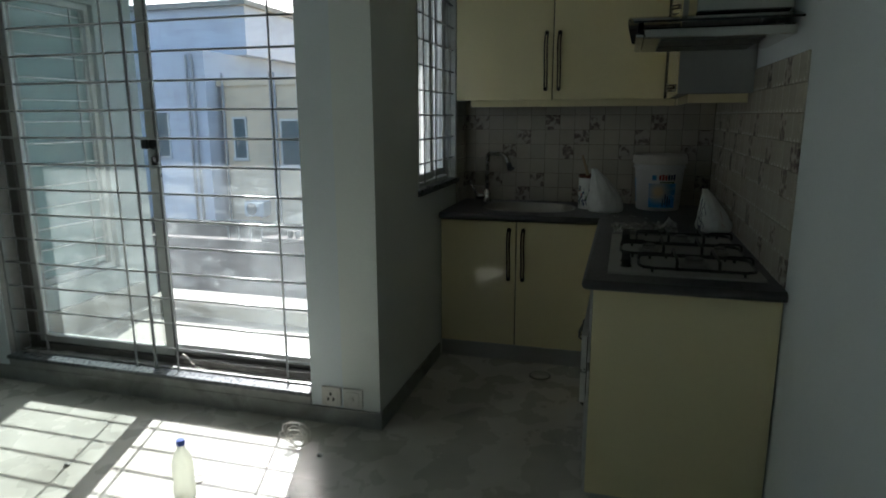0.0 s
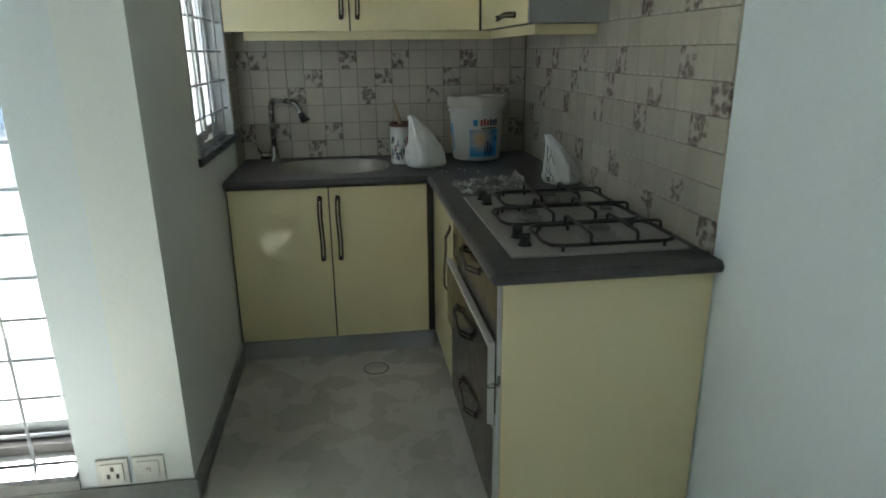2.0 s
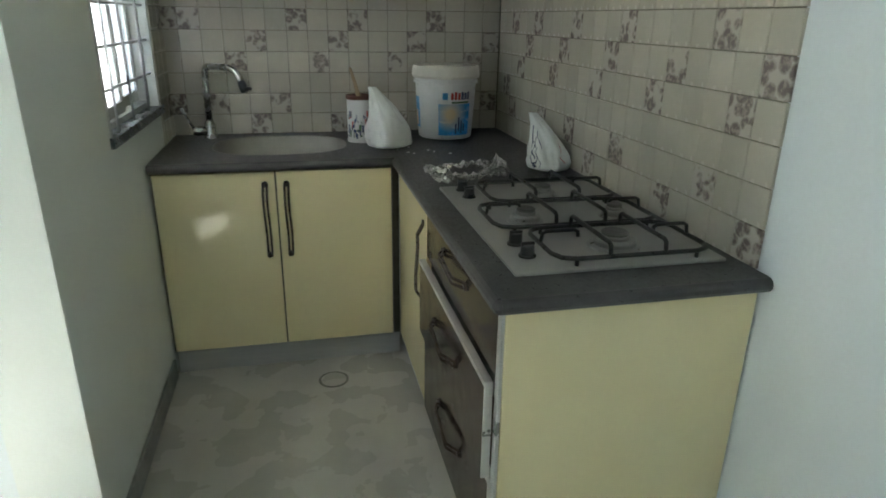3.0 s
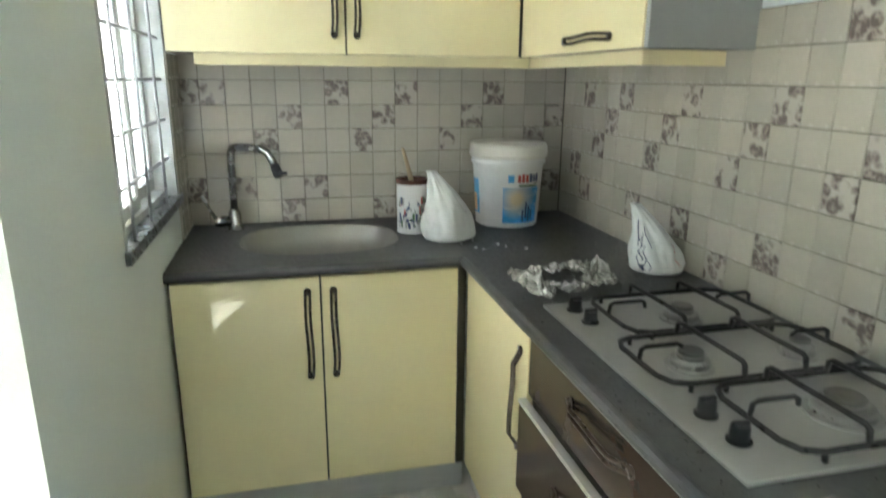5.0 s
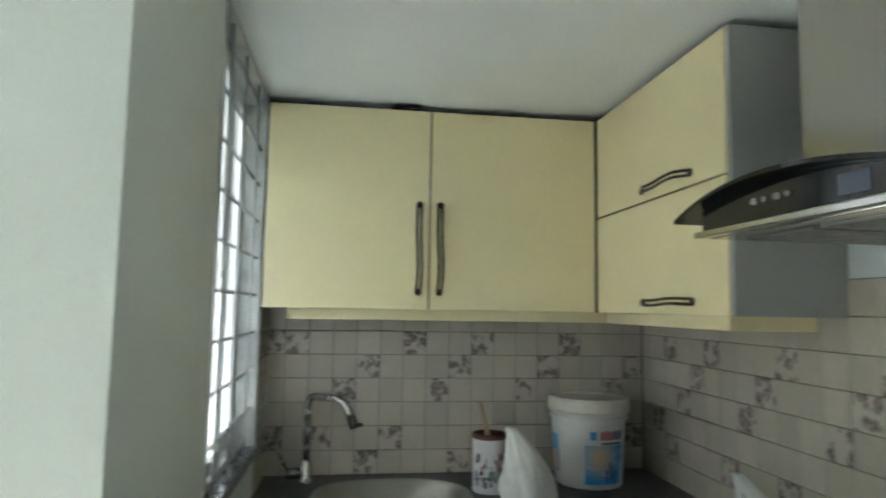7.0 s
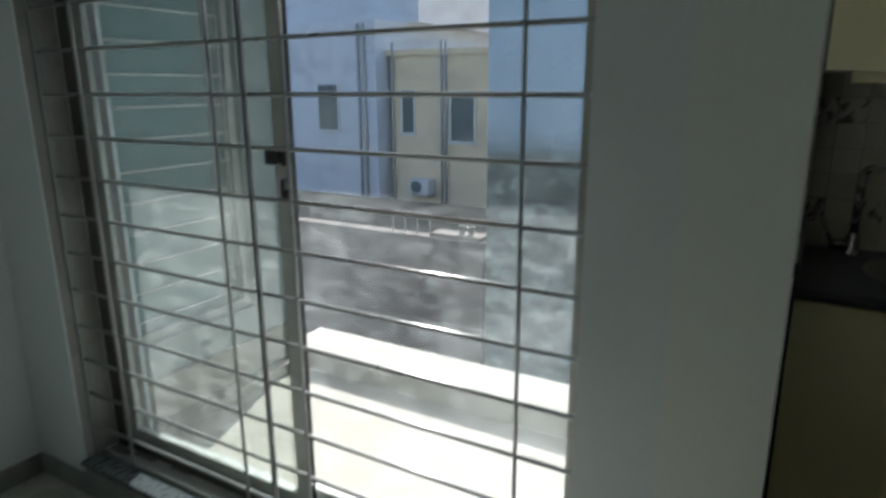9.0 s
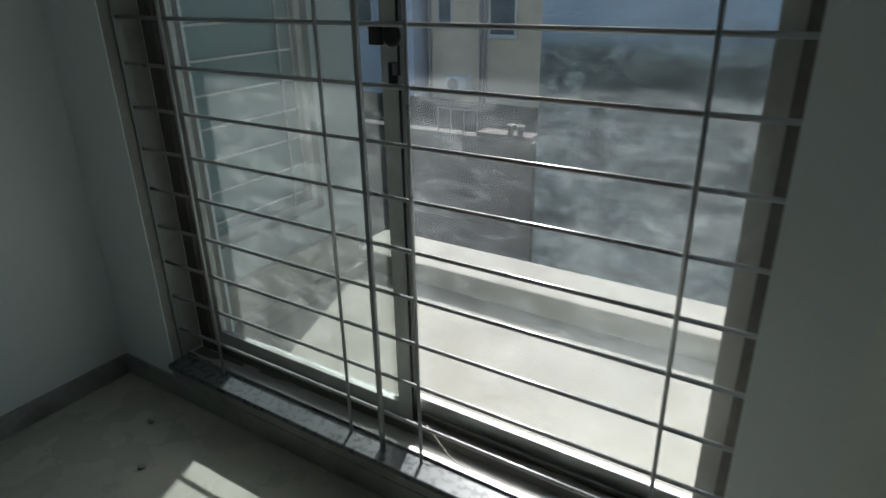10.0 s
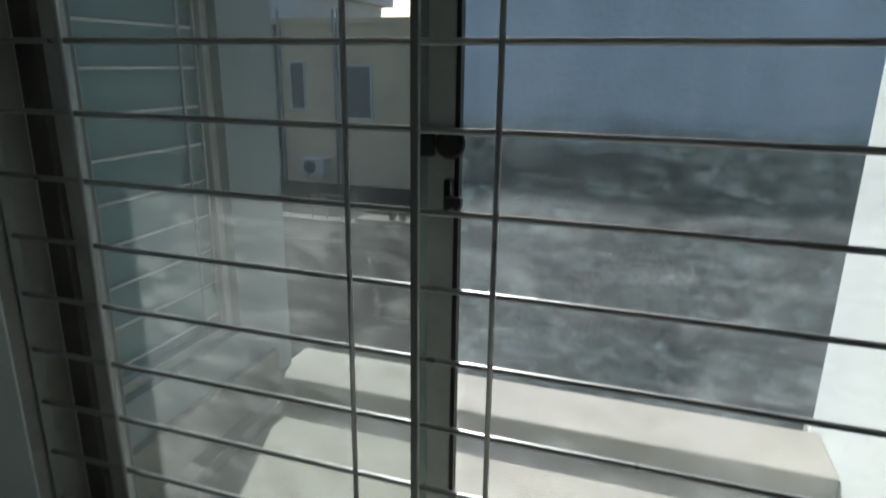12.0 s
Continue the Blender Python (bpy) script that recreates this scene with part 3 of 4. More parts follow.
# ---- fitted kitchen ----
def wavy_handle(parent, a, b, out):
    """A slim double-curved pull between two points, standing off along out."""
    a, b, out = Vector(a), Vector(b), Vector(out)
    side = (b - a).normalized().cross(out)
    bm = bmesh.new()
    n = 14
    for s in (-0.5, 0.5):
        pts = []
        for i in range(n + 1):
            u = i / n
            lift = 0.024 * min(1, 7 * min(u, 1 - u)) + 0.004 * math.sin(u * math.tau)
            pts.append(a.lerp(b, u) + out * lift + side * (0.015 * s + 0.0025 * math.sin(u * math.tau)))
        tube(bm, pts, 0.0046, 8)
    for e in (a, b):
        tube(bm, [e, e + out * 0.006], 0.0125, 10)
    return part("handle", bm, M_BRONZE, parent, "dark bronze wavy pull handle", True)


def leaf(parent, a, b, name="door", material=None, label=""):
    return part(name, boxes((a, b), bev=0.0025), material or M_CREAM, parent, label)


# base unit under the sink
SU = thing("sink_cabinet", (0.38, 4.5, 0), "cream gloss two-door cabinet under the sink", "cabinet")
part("body", boxes(((XL + 0.004, 4.215, 0.10), (0.872, YB - 0.006, 0.70)), ((XL + 0.004, 4.215, 0.70), (0.872, 4.235, 0.862)), ((XL + 0.004, 4.235, 0.70), (XL + 0.022, YB - 0.006, 0.862)), ((0.854, 4.235, 0.70), (0.872, YB - 0.006, 0.862))), M_EDGE, SU)
for x0, x1, hx in ((XL + 0.012, 0.374, 0.335), (0.380, 0.838, 0.418)):
    d = leaf(SU, (x0, 4.192, 0.105), (x1, 4.212, 0.858))
    wavy_handle(d, (hx, 4.192, 0.515), (hx, 4.192, 0.81), (0, -1, 0))
part("filler_strip", boxes(((0.842, 4.196, 0.105), (0.868, 4.214, 0.858))), M_EDGE, SU)
part("kick_board", boxes(((XL + 0.013, 4.205, 0.001), (0.868, 4.213, 0.098)), bev=0.001), M_TOE, SU, "grey metal kick board")

# base unit in the corner run, with one door
CU = thing("corner_cabinet", (1.18, 3.9, 0), "cream gloss cabinet with one tall door", "cabinet")
part("body", boxes(((0.892, 3.606, 0.10), (XR - 0.006, 4.206, 0.862))), M_EDGE, CU)
d = leaf(CU, (0.870, 3.615, 0.105), (0.889, 4.185, 0.858))
wavy_handle(d, (0.870, 3.665, 0.50), (0.870, 3.665, 0.785), (-1, 0, 0))
part("kick_board", boxes(((0.900, 3.606, 0.001), (0.91, 4.19, 0.098))), M_TOE, CU, "grey metal kick board")

# drawer unit under the hob
DU = thing("drawer_cabinet", (1.18, 3.2, 0), "drawer cabinet with dark brown fronts and a cream end panel", "cabinet")
part("body", boxes(((0.892, 2.832, 0.10), (XR - 0.006, 3.602, 0.862))), M_EDGE, DU)
part("end_panel", boxes(((0.878, 2.806, 0.068), (XR - 0.006, 2.829, 0.862)), bev=0.002), M_CREAM, DU, "cream gloss end panel")
part("edge_trim", boxes(((0.868, 2.806, 0.068), (0.8765, 2.829, 0.862)), bev=0.001), M_ALU, DU, "grey metal edge strip")
part("kick_board", boxes(((0.900, 2.846, 0.001), (0.91, 3.602, 0.098)), ((0.900, 2.836, 0.001), (XR - 0.014, 2.845, 0.098))), M_TOE, DU, "grey metal kick board")
for z0, z1, pull in ((0.690, 0.858, 0.0), (0.420, 0.680, 0.024), (0.108, 0.412, 0.006)):
    dr = part("drawer", boxes(((0.869 - pull, 2.834, z0), (0.888 - pull, 3.602, z1 - 0.012)), bev=0.002), M_BROWN, DU, "dark brown gloss drawer front")
    part("top_edge", boxes(((0.867 - pull, 2.834, z1 - 0.0115), (0.888 - pull, 3.602, z1)), ((0.868 - pull, 2.829, z0), (0.888 - pull, 2.8335, z1)), bev=0.001), M_ALU if pull > 0 else M_BROWN, dr, "pale metal edge")
    if pull > 0.02:
        part("tray", boxes(((0.889 - pull, 2.85, z0 + 0.02), (0.95, 2.862, z1 - 0.06)), ((0.889 - pull, 3.575, z0 + 0.02), (0.95, 3.587, z1 - 0.06)), ((0.889 - pull, 2.862, z0 + 0.02), (0.95, 3.575, z0 + 0.03))), M_BROWN, dr)
    zh = (z0 + z1) / 2 + 0.02
    wavy_handle(dr, (0.869 - pull, 3.10, zh), (0.869 - pull, 3.36, zh), (-1, 0, 0))


def sink_slab():
    """The worktop run along the back wall, with an oval cut-out for the basin."""
    bm = bmesh.new()
    z0, z1 = 0.866, 0.902
    cx, cy, rx, ry, n = 0.40, 4.535, 0.285, 0.225, 48
    hole = []
    for k in range(n):
        a = k * math.tau / n
        s = 1 / (abs(math.cos(a)) ** 2.6 + abs(math.sin(a)) ** 2.6) ** (1 / 2.6)
        hole.append((cx + rx * s * math.cos(a), cy + ry * s * math.sin(a)))
    x0, x1, y0, y1 = XL + 0.003, 0.848, 4.185, YB - 0.006
    rim = []
    for k in range(n):
        a = k * math.tau / n
        c, s = math.cos(a), math.sin(a)
        t = min(((x1 - cx) if c > 0 else (cx - x0)) / max(abs(c), 1e-6), ((y1 - cy) if s > 0 else (cy - y0)) / max(abs(s), 1e-6))
        rim.append((cx + t * c, cy + t * s))
    for z in (z1, z0):
        h = [bm.verts.new((x, y, z)) for x, y in hole]
        o = [bm.verts.new((x, y, z)) for x, y in rim]
        for k in range(n):
            bm.faces.new((h[k], h[(k + 1) % n], o[(k + 1) % n], o[k]))
        for px, py in ((x0, y0), (x1, y0), (x1, y1), (x0, y1)):
            k = max(range(n), key=lambda q: ((rim[q][0] - cx) * (px - cx) + (rim[q][1] - cy) * (py - cy)) / math.hypot(rim[q][0] - cx, rim[q][1] - cy))
            j = (k + 1) % n if abs(math.atan2(rim[(k + 1) % n][1] - cy, rim[(k + 1) % n][0] - cx) - math.atan2(py - cy, px - cx)) < abs(math.atan2(rim[k - 1][1] - cy, rim[k - 1][0] - cx) - math.atan2(py - cy, px - cx)) else k - 1
            if len({rim[k], rim[j]}) == 2:
                bm.faces.new((o[k], o[j], bm.verts.new((px, py, z))))
        if z == z1:
            top = h
        else:
            for k in range(n):
                bm.faces.new((top[k], top[(k + 1) % n], h[(k + 1) % n], h[k]))
    box(bm, (x1, 4.19, z0), (XR - 0.006, y1, z1))
    return bm


def nosing():
    """The rounded front edge along the open sides."""
    bm = bmesh.new()
    z0, z1, x0, y0 = 0.866, 0.902, XL + 0.003, 4.185
    r = (z1 - z0) / 2
    zc = (z0 + z1) / 2
    tube(bm, [(x0, y0, zc), (0.856, y0, zc)], r, 12)
    tube(bm, [(0.856, 4.20, zc), (0.856, 2.784, zc), ], r, 12)
    tube(bm, [(0.856, 2.784, zc), (XR - 0.004, 2.784, zc)], r, 12)
    lathe(bm, [(0.0, -r), (r * 0.7, -r * 0.7), (r, 0), (r * 0.7, r * 0.7), (0.0, r)], 12, (0.856, 2.784, zc))
    return bm


CT = thing("worktop", (0.86, 4.19, 0.866), "dark grey granite worktop, dusty, in an L shape", "worktop")
part("sink_slab", sink_slab(), M_COUNTER, CT)
part("hob_slab", boxes(((0.856, 2.784, 0.866), (XR - 0.004, 4.19, 0.902))), M_COUNTER, CT)
part("front_edge", nosing(), M_COUNTER, CT)

# sink
SK = thing("kitchen_sink", (0.40, 4.535, 0.75), "oval brushed steel sink set in the worktop", "sink")
bm = bmesh.new()
rings = []
for rx, ry, z in ((0.287, 0.227, 0.9022), (0.2865, 0.2265, 0.9027), (0.2845, 0.2245, 0.9026), (0.282, 0.222, 0.895), (0.268, 0.208, 0.855), (0.238, 0.178, 0.805), (0.19, 0.135, 0.79), (0.045, 0.045, 0.786)):
    ring = []
    for k in range(48):
        a = k * math.tau / 48
        e = 2.6 if rx > 0.1 else 2.0
        s = 1 / (abs(math.cos(a)) ** e + abs(math.sin(a)) ** e) ** (1 / e)
        ring.append(bm.verts.new((0.40 + rx * s * math.cos(a), 4.535 + ry * s * math.sin(a), z)))
    rings.append(ring)
for a, b in zip(rings, rings[1:]):
    for k in range(48):
        bm.faces.new((a[k], a[(k + 1) % 48], b[(k + 1) % 48], b[k]))
part("basin", bm, M_SINK, SK, smooth=True)
bm = bmesh.new()
lathe(bm, [(0.0, 0.784), (0.044, 0.784), (0.046, 0.788), (0.036, 0.790), (0.03, 0.782), (0.0, 0.782)], 24, (0.40, 4.535, 0))
part("drain", bm, M_CHROME, SK, smooth=True)

FA = thing("faucet", (0.085, 4.745, 0.902), "tall swivel kitchen faucet in worn chrome", "faucet")
bm = bmesh.new()
lathe(bm, [(0.030, 0.902), (0.030, 0.908), (0.024, 0.914), (0.024, 0.965), (0.020, 0.972), (0.016, 0.985), (0.0, 0.985)], 24, (0.085, 4.745, 0))
part("base", bm, M_CHROME, FA, smooth=True)
bm = bmesh.new()
pts = [(0.085, 4.745, 0.97), (0.086, 4.744, 1.10), (0.088, 4.742, 1.195)]
for k in range(1, 6):
    a = k * math.pi / 10
    pts.append((0.088 + 0.025 * (1 - math.cos(a)), 4.742 - 0.012 * (1 - math.cos(a)), 1.195 + 0.025 * math.sin(a)))
pts += [(0.16, 4.70, 1.221), (0.20, 4.675, 1.218), (0.225, 4.655, 1.205), (0.24, 4.643, 1.18), (0.252, 4.633, 1.15)]
tube(bm, pts, 0.0145, 12)
part("spout", bm, M_CHROME, FA, smooth=True)
bm = bmesh.new()
tube(bm, [(0.247, 4.637, 1.163), (0.258, 4.628, 1.13), (0.262, 4.624, 1.118)], [0.017, 0.019, 0.015], 14)
box(bm, (0.262, 4.60, 1.128), (0.292, 4.615, 1.142), 0.004)
part("spray_head", bm, M_KNOB, FA, "dark spray head", True)
bm = bmesh.new()
tube(bm, [(0.085, 4.745, 0.935), (0.03, 4.735, 0.935), (0.012, 4.733, 0.937)], [0.020, 0.022, 0.018], 14)
tube(bm, [(0.018, 4.733, 0.945), (-0.005, 4.725, 0.99), (-0.025, 4.715, 1.04)], [0.008, 0.006, 0.007], 10)
part("lever", bm, M_CHROME, FA, smooth=True)

# hob
HB = thing("gas_hob", (1.185, 3.275, 0.902), "four-burner steel gas hob with black pan supports", "hob")
HX0, HX1, HY0, HY1 = 0.922, 1.448, 2.885, 3.660
part("plate", boxes(((HX0, HY0, 0.9025), (HX1, HY1, 0.911)), bev=0.003), M_HOBTOP, HB, "brushed steel plate")
for x, y, r in ((1.225, 3.02, 0.054), (1.075, 3.25, 0.041), (1.340, 3.25, 0.034), (1.215, 3.49, 0.042)):
    bm = bmesh.new()
    lathe(bm, [(0.0, 0.911), (r * 1.25, 0.911), (r * 1.22, 0.914), (r, 0.917), (r, 0.927), (r * 0.92, 0.931), (r * 0.7, 0.932), (r * 0.7, 0.938), (r * 0.6, 0.941), (0.0, 0.941)], 28, (x, y, 0))
    b = part("burner", bm, M_BURNER, HB, smooth=False)
    bm = bmesh.new()
    lathe(bm, [(0.0, 0.9415), (r * 0.62, 0.9415), (r * 0.64, 0.946), (r * 0.55, 0.949), (0.0, 0.949)], 24, (x, y, 0))
    part("cap", bm, M_DULL, b, "dull metal burner cap")
for x, y in ((0.985, 2.985), (0.985, 3.070), (0.985, 3.515), (0.985, 3.600)):
    bm = bmesh.new()
    lathe(bm, [(0.0, 0.911), (0.021, 0.911), (0.021, 0.915), (0.017, 0.917), (0.016, 0.938), (0.014, 0.941), (0.0, 0.941)], 20, (x, y, 0))
    box(bm, (x - 0.016, y - 0.004, 0.938), (x + 0.016, y + 0.004, 0.947), 0.002)
    part("knob", bm, M_KNOB, HB, "black control knob")
# each pan support is a rounded wire frame with upturned cross rods
for y0, y1, ys in ((2.905, 3.135, (2.965, 3.075)), (3.15, 3.375, (3.205, 3.32)), (3.39, 3.635, (3.45, 3.575))):
    bm = bmesh.new()
    xa, xb, zz, c = 1.03, 1.425, 0.928, 0.045
    if y0 > 3.1 and y1 < 3.5:
        xa = 0.965
    loop = [(xa + c, y0, zz), (xb - c, y0, zz), (xb - c * 0.3, y0 + c * 0.3, zz), (xb, y0 + c, zz), (xb, y1 - c, zz), (xb - c * 0.3, y1 - c * 0.3, zz), (xb - c, y1, zz), (xa + c, y1, zz), (xa + c * 0.3, y1 - c * 0.3, zz), (xa, y1 - c, zz), (xa, y0 + c, zz), (xa + c * 0.3, y0 + c * 0.3, zz)]
    tube(bm, loop, 0.006, 8, closed=True)
    for fx, fy in ((xa + c, y0), (xb - c, y0), (xa + c, y1), (xb - c, y1)):
        tube(bm, [(fx, fy, 0.9112), (fx, fy, zz)], 0.005, 8)
    for y in ((y0 + y1) / 2,):
        tube(bm, [(xa, y, zz), (xa + 0.004, y, 0.953), (xa + 0.014, y, 0.958), (xa + 0.085, y, 0.958), (xa + 0.095, y, 0.953), (xa + 0.097, y, 0.940)], 0.005, 8)
        tube(bm, [(xb, y, zz), (xb - 0.004, y, 0.953), (xb - 0.014, y, 0.958), (xb - 0.085, y, 0.958), (xb - 0.095, y, 0.953), (xb - 0.097, y, 0.940)], 0.005, 8)
    xm = (xa + xb) / 2
    for xx in (xm - 0.07, xm + 0.07):
        tube(bm, [(xx, y0, zz), (xx, y0 + 0.004, 0.953), (xx, y0 + 0.012, 0.958), (xx, y1 - 0.012, 0.958), (xx, y1 - 0.004, 0.953), (xx, y1, zz)], 0.0056, 8)
    part("pan_support", bm, M_IRON, HB, "black enamelled wire pan support", True)

# wall cabinets
UZ0, UZ1 = 1.556, 2.303
UB = thing("wall_cabinet", (0.53, 4.7, UZ0), "cream gloss two-door wall cabinet over the sink", "cabinet")
part("body", boxes(((XL + 0.004, 4.578, UZ0 + 0.002), (1.172, YB - 0.004, UZ1 - 0.002))), M_EDGE, UB)
for x0, x1, hx in ((XL + 0.012, 0.515, 0.478), (0.521, 1.160, 0.556)):
    d = leaf(UB, (x0, 4.556, UZ0), (x1, 4.575, UZ1))
    wavy_handle(d, (hx, 4.556, 1.620), (hx, 4.556, 1.945), (0, -1, 0))
part("light_rail", boxes(((0.002, 4.612, UZ0 - 0.040), (1.226, 4.630, UZ0 + 0.001)), bev=0.002), M_CREAM, UB)
part("corner_strip", boxes(((1.163, 4.562, UZ0), (1.180, 4.577, UZ1))), M_EDGE, UB)

US = thing("wall_cabinet", (1.33, 4.1, UZ0), "cream gloss wall cabinet with two lift-up flaps and a grey side", "cabinet")
part("body", boxes(((1.189, 3.700, UZ0 + 0.002), (XR - 0.004, 4.572, UZ1 - 0.002))), M_EDGE, US)
part("side_panel", boxes(((1.172, 3.680, UZ0), (XR - 0.004, 3.698, UZ1)), bev=0.0015), M_CARCASS, US, "grey laminate side panel")
for z0, z1, hz in ((UZ0, 1.914, 1.593), (1.920, UZ1, 1.955)):
    d = leaf(US, (1.168, 3.702, z0), (1.186, 4.552, z1), "flap")
    wavy_handle(d, (1.168, 3.87, hz), (1.168, 4.165, hz), (-1, 0, 0))
part("light_rail", boxes(((1.226, 3.79, UZ0 - 0.040), (1.244, 4.612, UZ0 + 0.001)), ((1.244, 3.79, UZ0 - 0.040), (XR - 0.004, 3.808, UZ0 + 0.001)), bev=0.002), M_CREAM, US)
bm = bmesh.new()
tube(bm, [(0.37, 4.562, 2.310), (0.385, 4.560, 2.316), (0.43, 4.558, 2.317), (0.468, 4.560, 2.320), (0.472, 4.560, 2.312)], 0.006, 8)
box(bm, (0.36, 4.557, UZ1), (0.475, 4.574, 2.311), 0.002)
solid("spare_handle", bm, M_BRONZE, "loose bronze handle lying on the wall cabinet", "handle", kind="object", smooth=False)

# cooker hood
HD = thing("cooker_hood", (1.3, 3.265, 1.72), "steel chimney cooker hood with curved black glass", "hood")
YC, HWID = 3.258, 0.33


def arch(bm, x0, x1, zend, rise, thick, w=HWID, n=20):
    rows = []
    for i in range(n + 1):
        u = -1 + 2 * i / n
        y, z = YC + w * u, zend + rise * (1 - u * u)
        f = 0.02 * u * u
        rows.append([bm.verts.new(p) for p in ((x0 + f, y, z), (x1, y, z), (x1, y, z - thick), (x0 + f, y, z - thick))])
    for a, b in zip(rows, rows[1:]):
        for k in range(4):
            bm.faces.new((a[k], a[(k + 1) % 4], b[(k + 1) % 4], b[k]))
    bm.faces.new(rows[0][::-1])
    bm.faces.new(rows[-1])


bm = bmesh.new()
arch(bm, 0.945, XR - 0.004, 1.772, 0.046, 0.008)
part("glass_canopy", bm, M_HOODGLASS, HD, "curved black glass canopy")
bm = bmesh.new()
n = 16
rows = []
for i in range(n + 1):
    u = -1 + 2 * i / n
    y = YC + 0.245 * u
    top = 1.762 + 0.046 * (1 - (0.245 * u / HWID) ** 2)
    rows.append([bm.verts.new(p) for p in ((0.985, y, 1.738), (0.985, y, top), (1.0, y, top), (1.0, y, 1.738))])
for a, b in zip(rows, rows[1:]):
    for k in range(4):
        bm.faces.new((a[k], a[(k + 1) % 4], b[(k + 1) % 4], b[k]))
bm.faces.new(rows[0][::-1])
bm.faces.new(rows[-1])
fp = part("front_panel", bm, M_HOODGLASS, HD, "black glass control panel")
for k in range(4):
    bm = bmesh.new()
    lathe(bm, [(0.0, 0), (0.0065, 0), (0.0065, 0.004), (0.0055, 0.005), (0.0, 0.005)], 16)
    bm.transform(Matrix.Translation((0.985, 3.324 - 0.032 * k, 1.774)) @ Matrix.Rotation(radians(-90), 4, "Y"))
    part("button", bm, M_CHROME, fp, "small chrome push button")
part("display", boxes(((0.9835, 3.05, 1.748), (0.9848, 3.115, 1.782))), M_DISPLAY, fp, "dark blue display")
part("lower_body", boxes(((1.002, YC - 0.25, 1.722), (XR - 0.005, YC + 0.25, 1.758)), bev=0.006), M_STEEL, HD, "dull steel underside")
part("front_lip", boxes(((0.975, YC - 0.262, 1.724), (1.001, YC + 0.262, 1.7375)), bev=0.003), M_STEEL, HD)
for y0 in (YC - 0.20, YC + 0.01):
    part("filter", boxes(((1.06, y0, 1.717), (1.40, y0 + 0.19, 1.7215))), M_DULL, HD)
part("chimney", boxes(((1.175, YC - 0.175, 1.812), (XR - 0.005, YC + 0.178, 2.27)), bev=0.006), M_STEEL, HD, "brushed steel chimney")
part("upper_chimney", boxes(((1.181, YC - 0.169, 2.27), (XR - 0.005, YC + 0.172, ZC - 0.001)), bev=0.005), M_STEEL, HD)


# ---- things on the worktop ----
def wrap(bm, at, r0, r1, z0, z1, a0, a1, n=10, off=0.0012):
    """A patch lying on a tapered round wall, between two angles."""
    rows = []
    for i in range(n + 1):
        a = a0 + (a1 - a0) * i / n
        rows.append([bm.verts.new((at[0] + (r + o) * math.cos(a), at[1] + (r + o) * math.sin(a), z)) for r, z, o in ((r0, z0, 0.0), (r1, z1, 0.0), (r1, z1, off), (r0, z0, off))])
    for a, b in zip(rows, rows[1:]):
        for k in range(4):
            bm.faces.new((a[k], a[(k + 1) % 4], b[(k + 1) % 4], b[k]))
    bm.faces.new(rows[0][::-1])
    bm.faces.new(rows[-1])


BK = thing("paint_bucket", (1.168, 4.655, 0.902), "large white plastic paint bucket with a blue printed label", "bucket")
BA, ZB = (1.168, 4.655), 0.902


def rad(h):
    return 0.126 + 0.022 * h / 0.34


bm = bmesh.new()
lathe(bm, [(0.0, ZB), (0.118, ZB), (0.126, ZB + 0.006), (rad(0.25), ZB + 0.25), (rad(0.25) + 0.009, ZB + 0.252), (rad(0.25) + 0.009, ZB + 0.264), (rad(0.27), ZB + 0.264), (rad(0.32), ZB + 0.315), (rad(0.32) - 0.004, ZB + 0.315), (rad(0.1) - 0.005, ZB + 0.1), (0.11, ZB + 0.01), (0.0, ZB + 0.008)], 40, (*BA, 0))
body = part("body", bm, M_BUCKET, BK, smooth=False)
bm = bmesh.new()
lathe(bm, [(0.148, ZB + 0.275), (0.154, ZB + 0.275), (0.158, ZB + 0.285), (0.156, ZB + 0.32), (0.150, ZB + 0.330), (0.143, ZB + 0.328), (0.143, ZB + 0.318), (0.0, ZB + 0.314)], 40, (*BA, 0))
part("lid", bm, M_LID, BK, "scuffed off-white rim and lid")
F = math.atan2(2.256 - 4.655, 0.287 - 1.168)


def patch(a0, a1, h0, h1, material, label, off=0.0014):
    bm = bmesh.new()
    wrap(bm, BA, rad(h0), rad(h1), ZB + h0, ZB + h1, F + radians(a0), F + radians(a1), off=off)
    return part("label", bm, material, body, label)


patch(-6, 62, 0.022, 0.165, M_LABEL, "blue printed label with a warm picture")
patch(-78, -55, 0.05, 0.19, M_BLUE, "blue printed label")
patch(-76, -62, 0.06, 0.13, M_PEACH, "peach printed picture", 0.0022)
patch(2, 12, 0.185, 0.215, M_BLUE, "round blue mark")
for k in range(6):
    patch(18 + 7 * k, 23 + 7 * k, 0.185, 0.215 + 0.004 * (k % 2), M_NAVY if k > 2 else M_RED, "unreadable dark print")
patch(20, 56, 0.168, 0.176, M_GREEN, "unreadable dark print", 0.0022)
for k in range(4):
    patch(28 + 6 * k, 31 + 6 * k, 0.03 + 0.01 * (k % 2), 0.075 + 0.015 * ((k * 2) % 3), M_NAVY, "dark printed shape", 0.003)

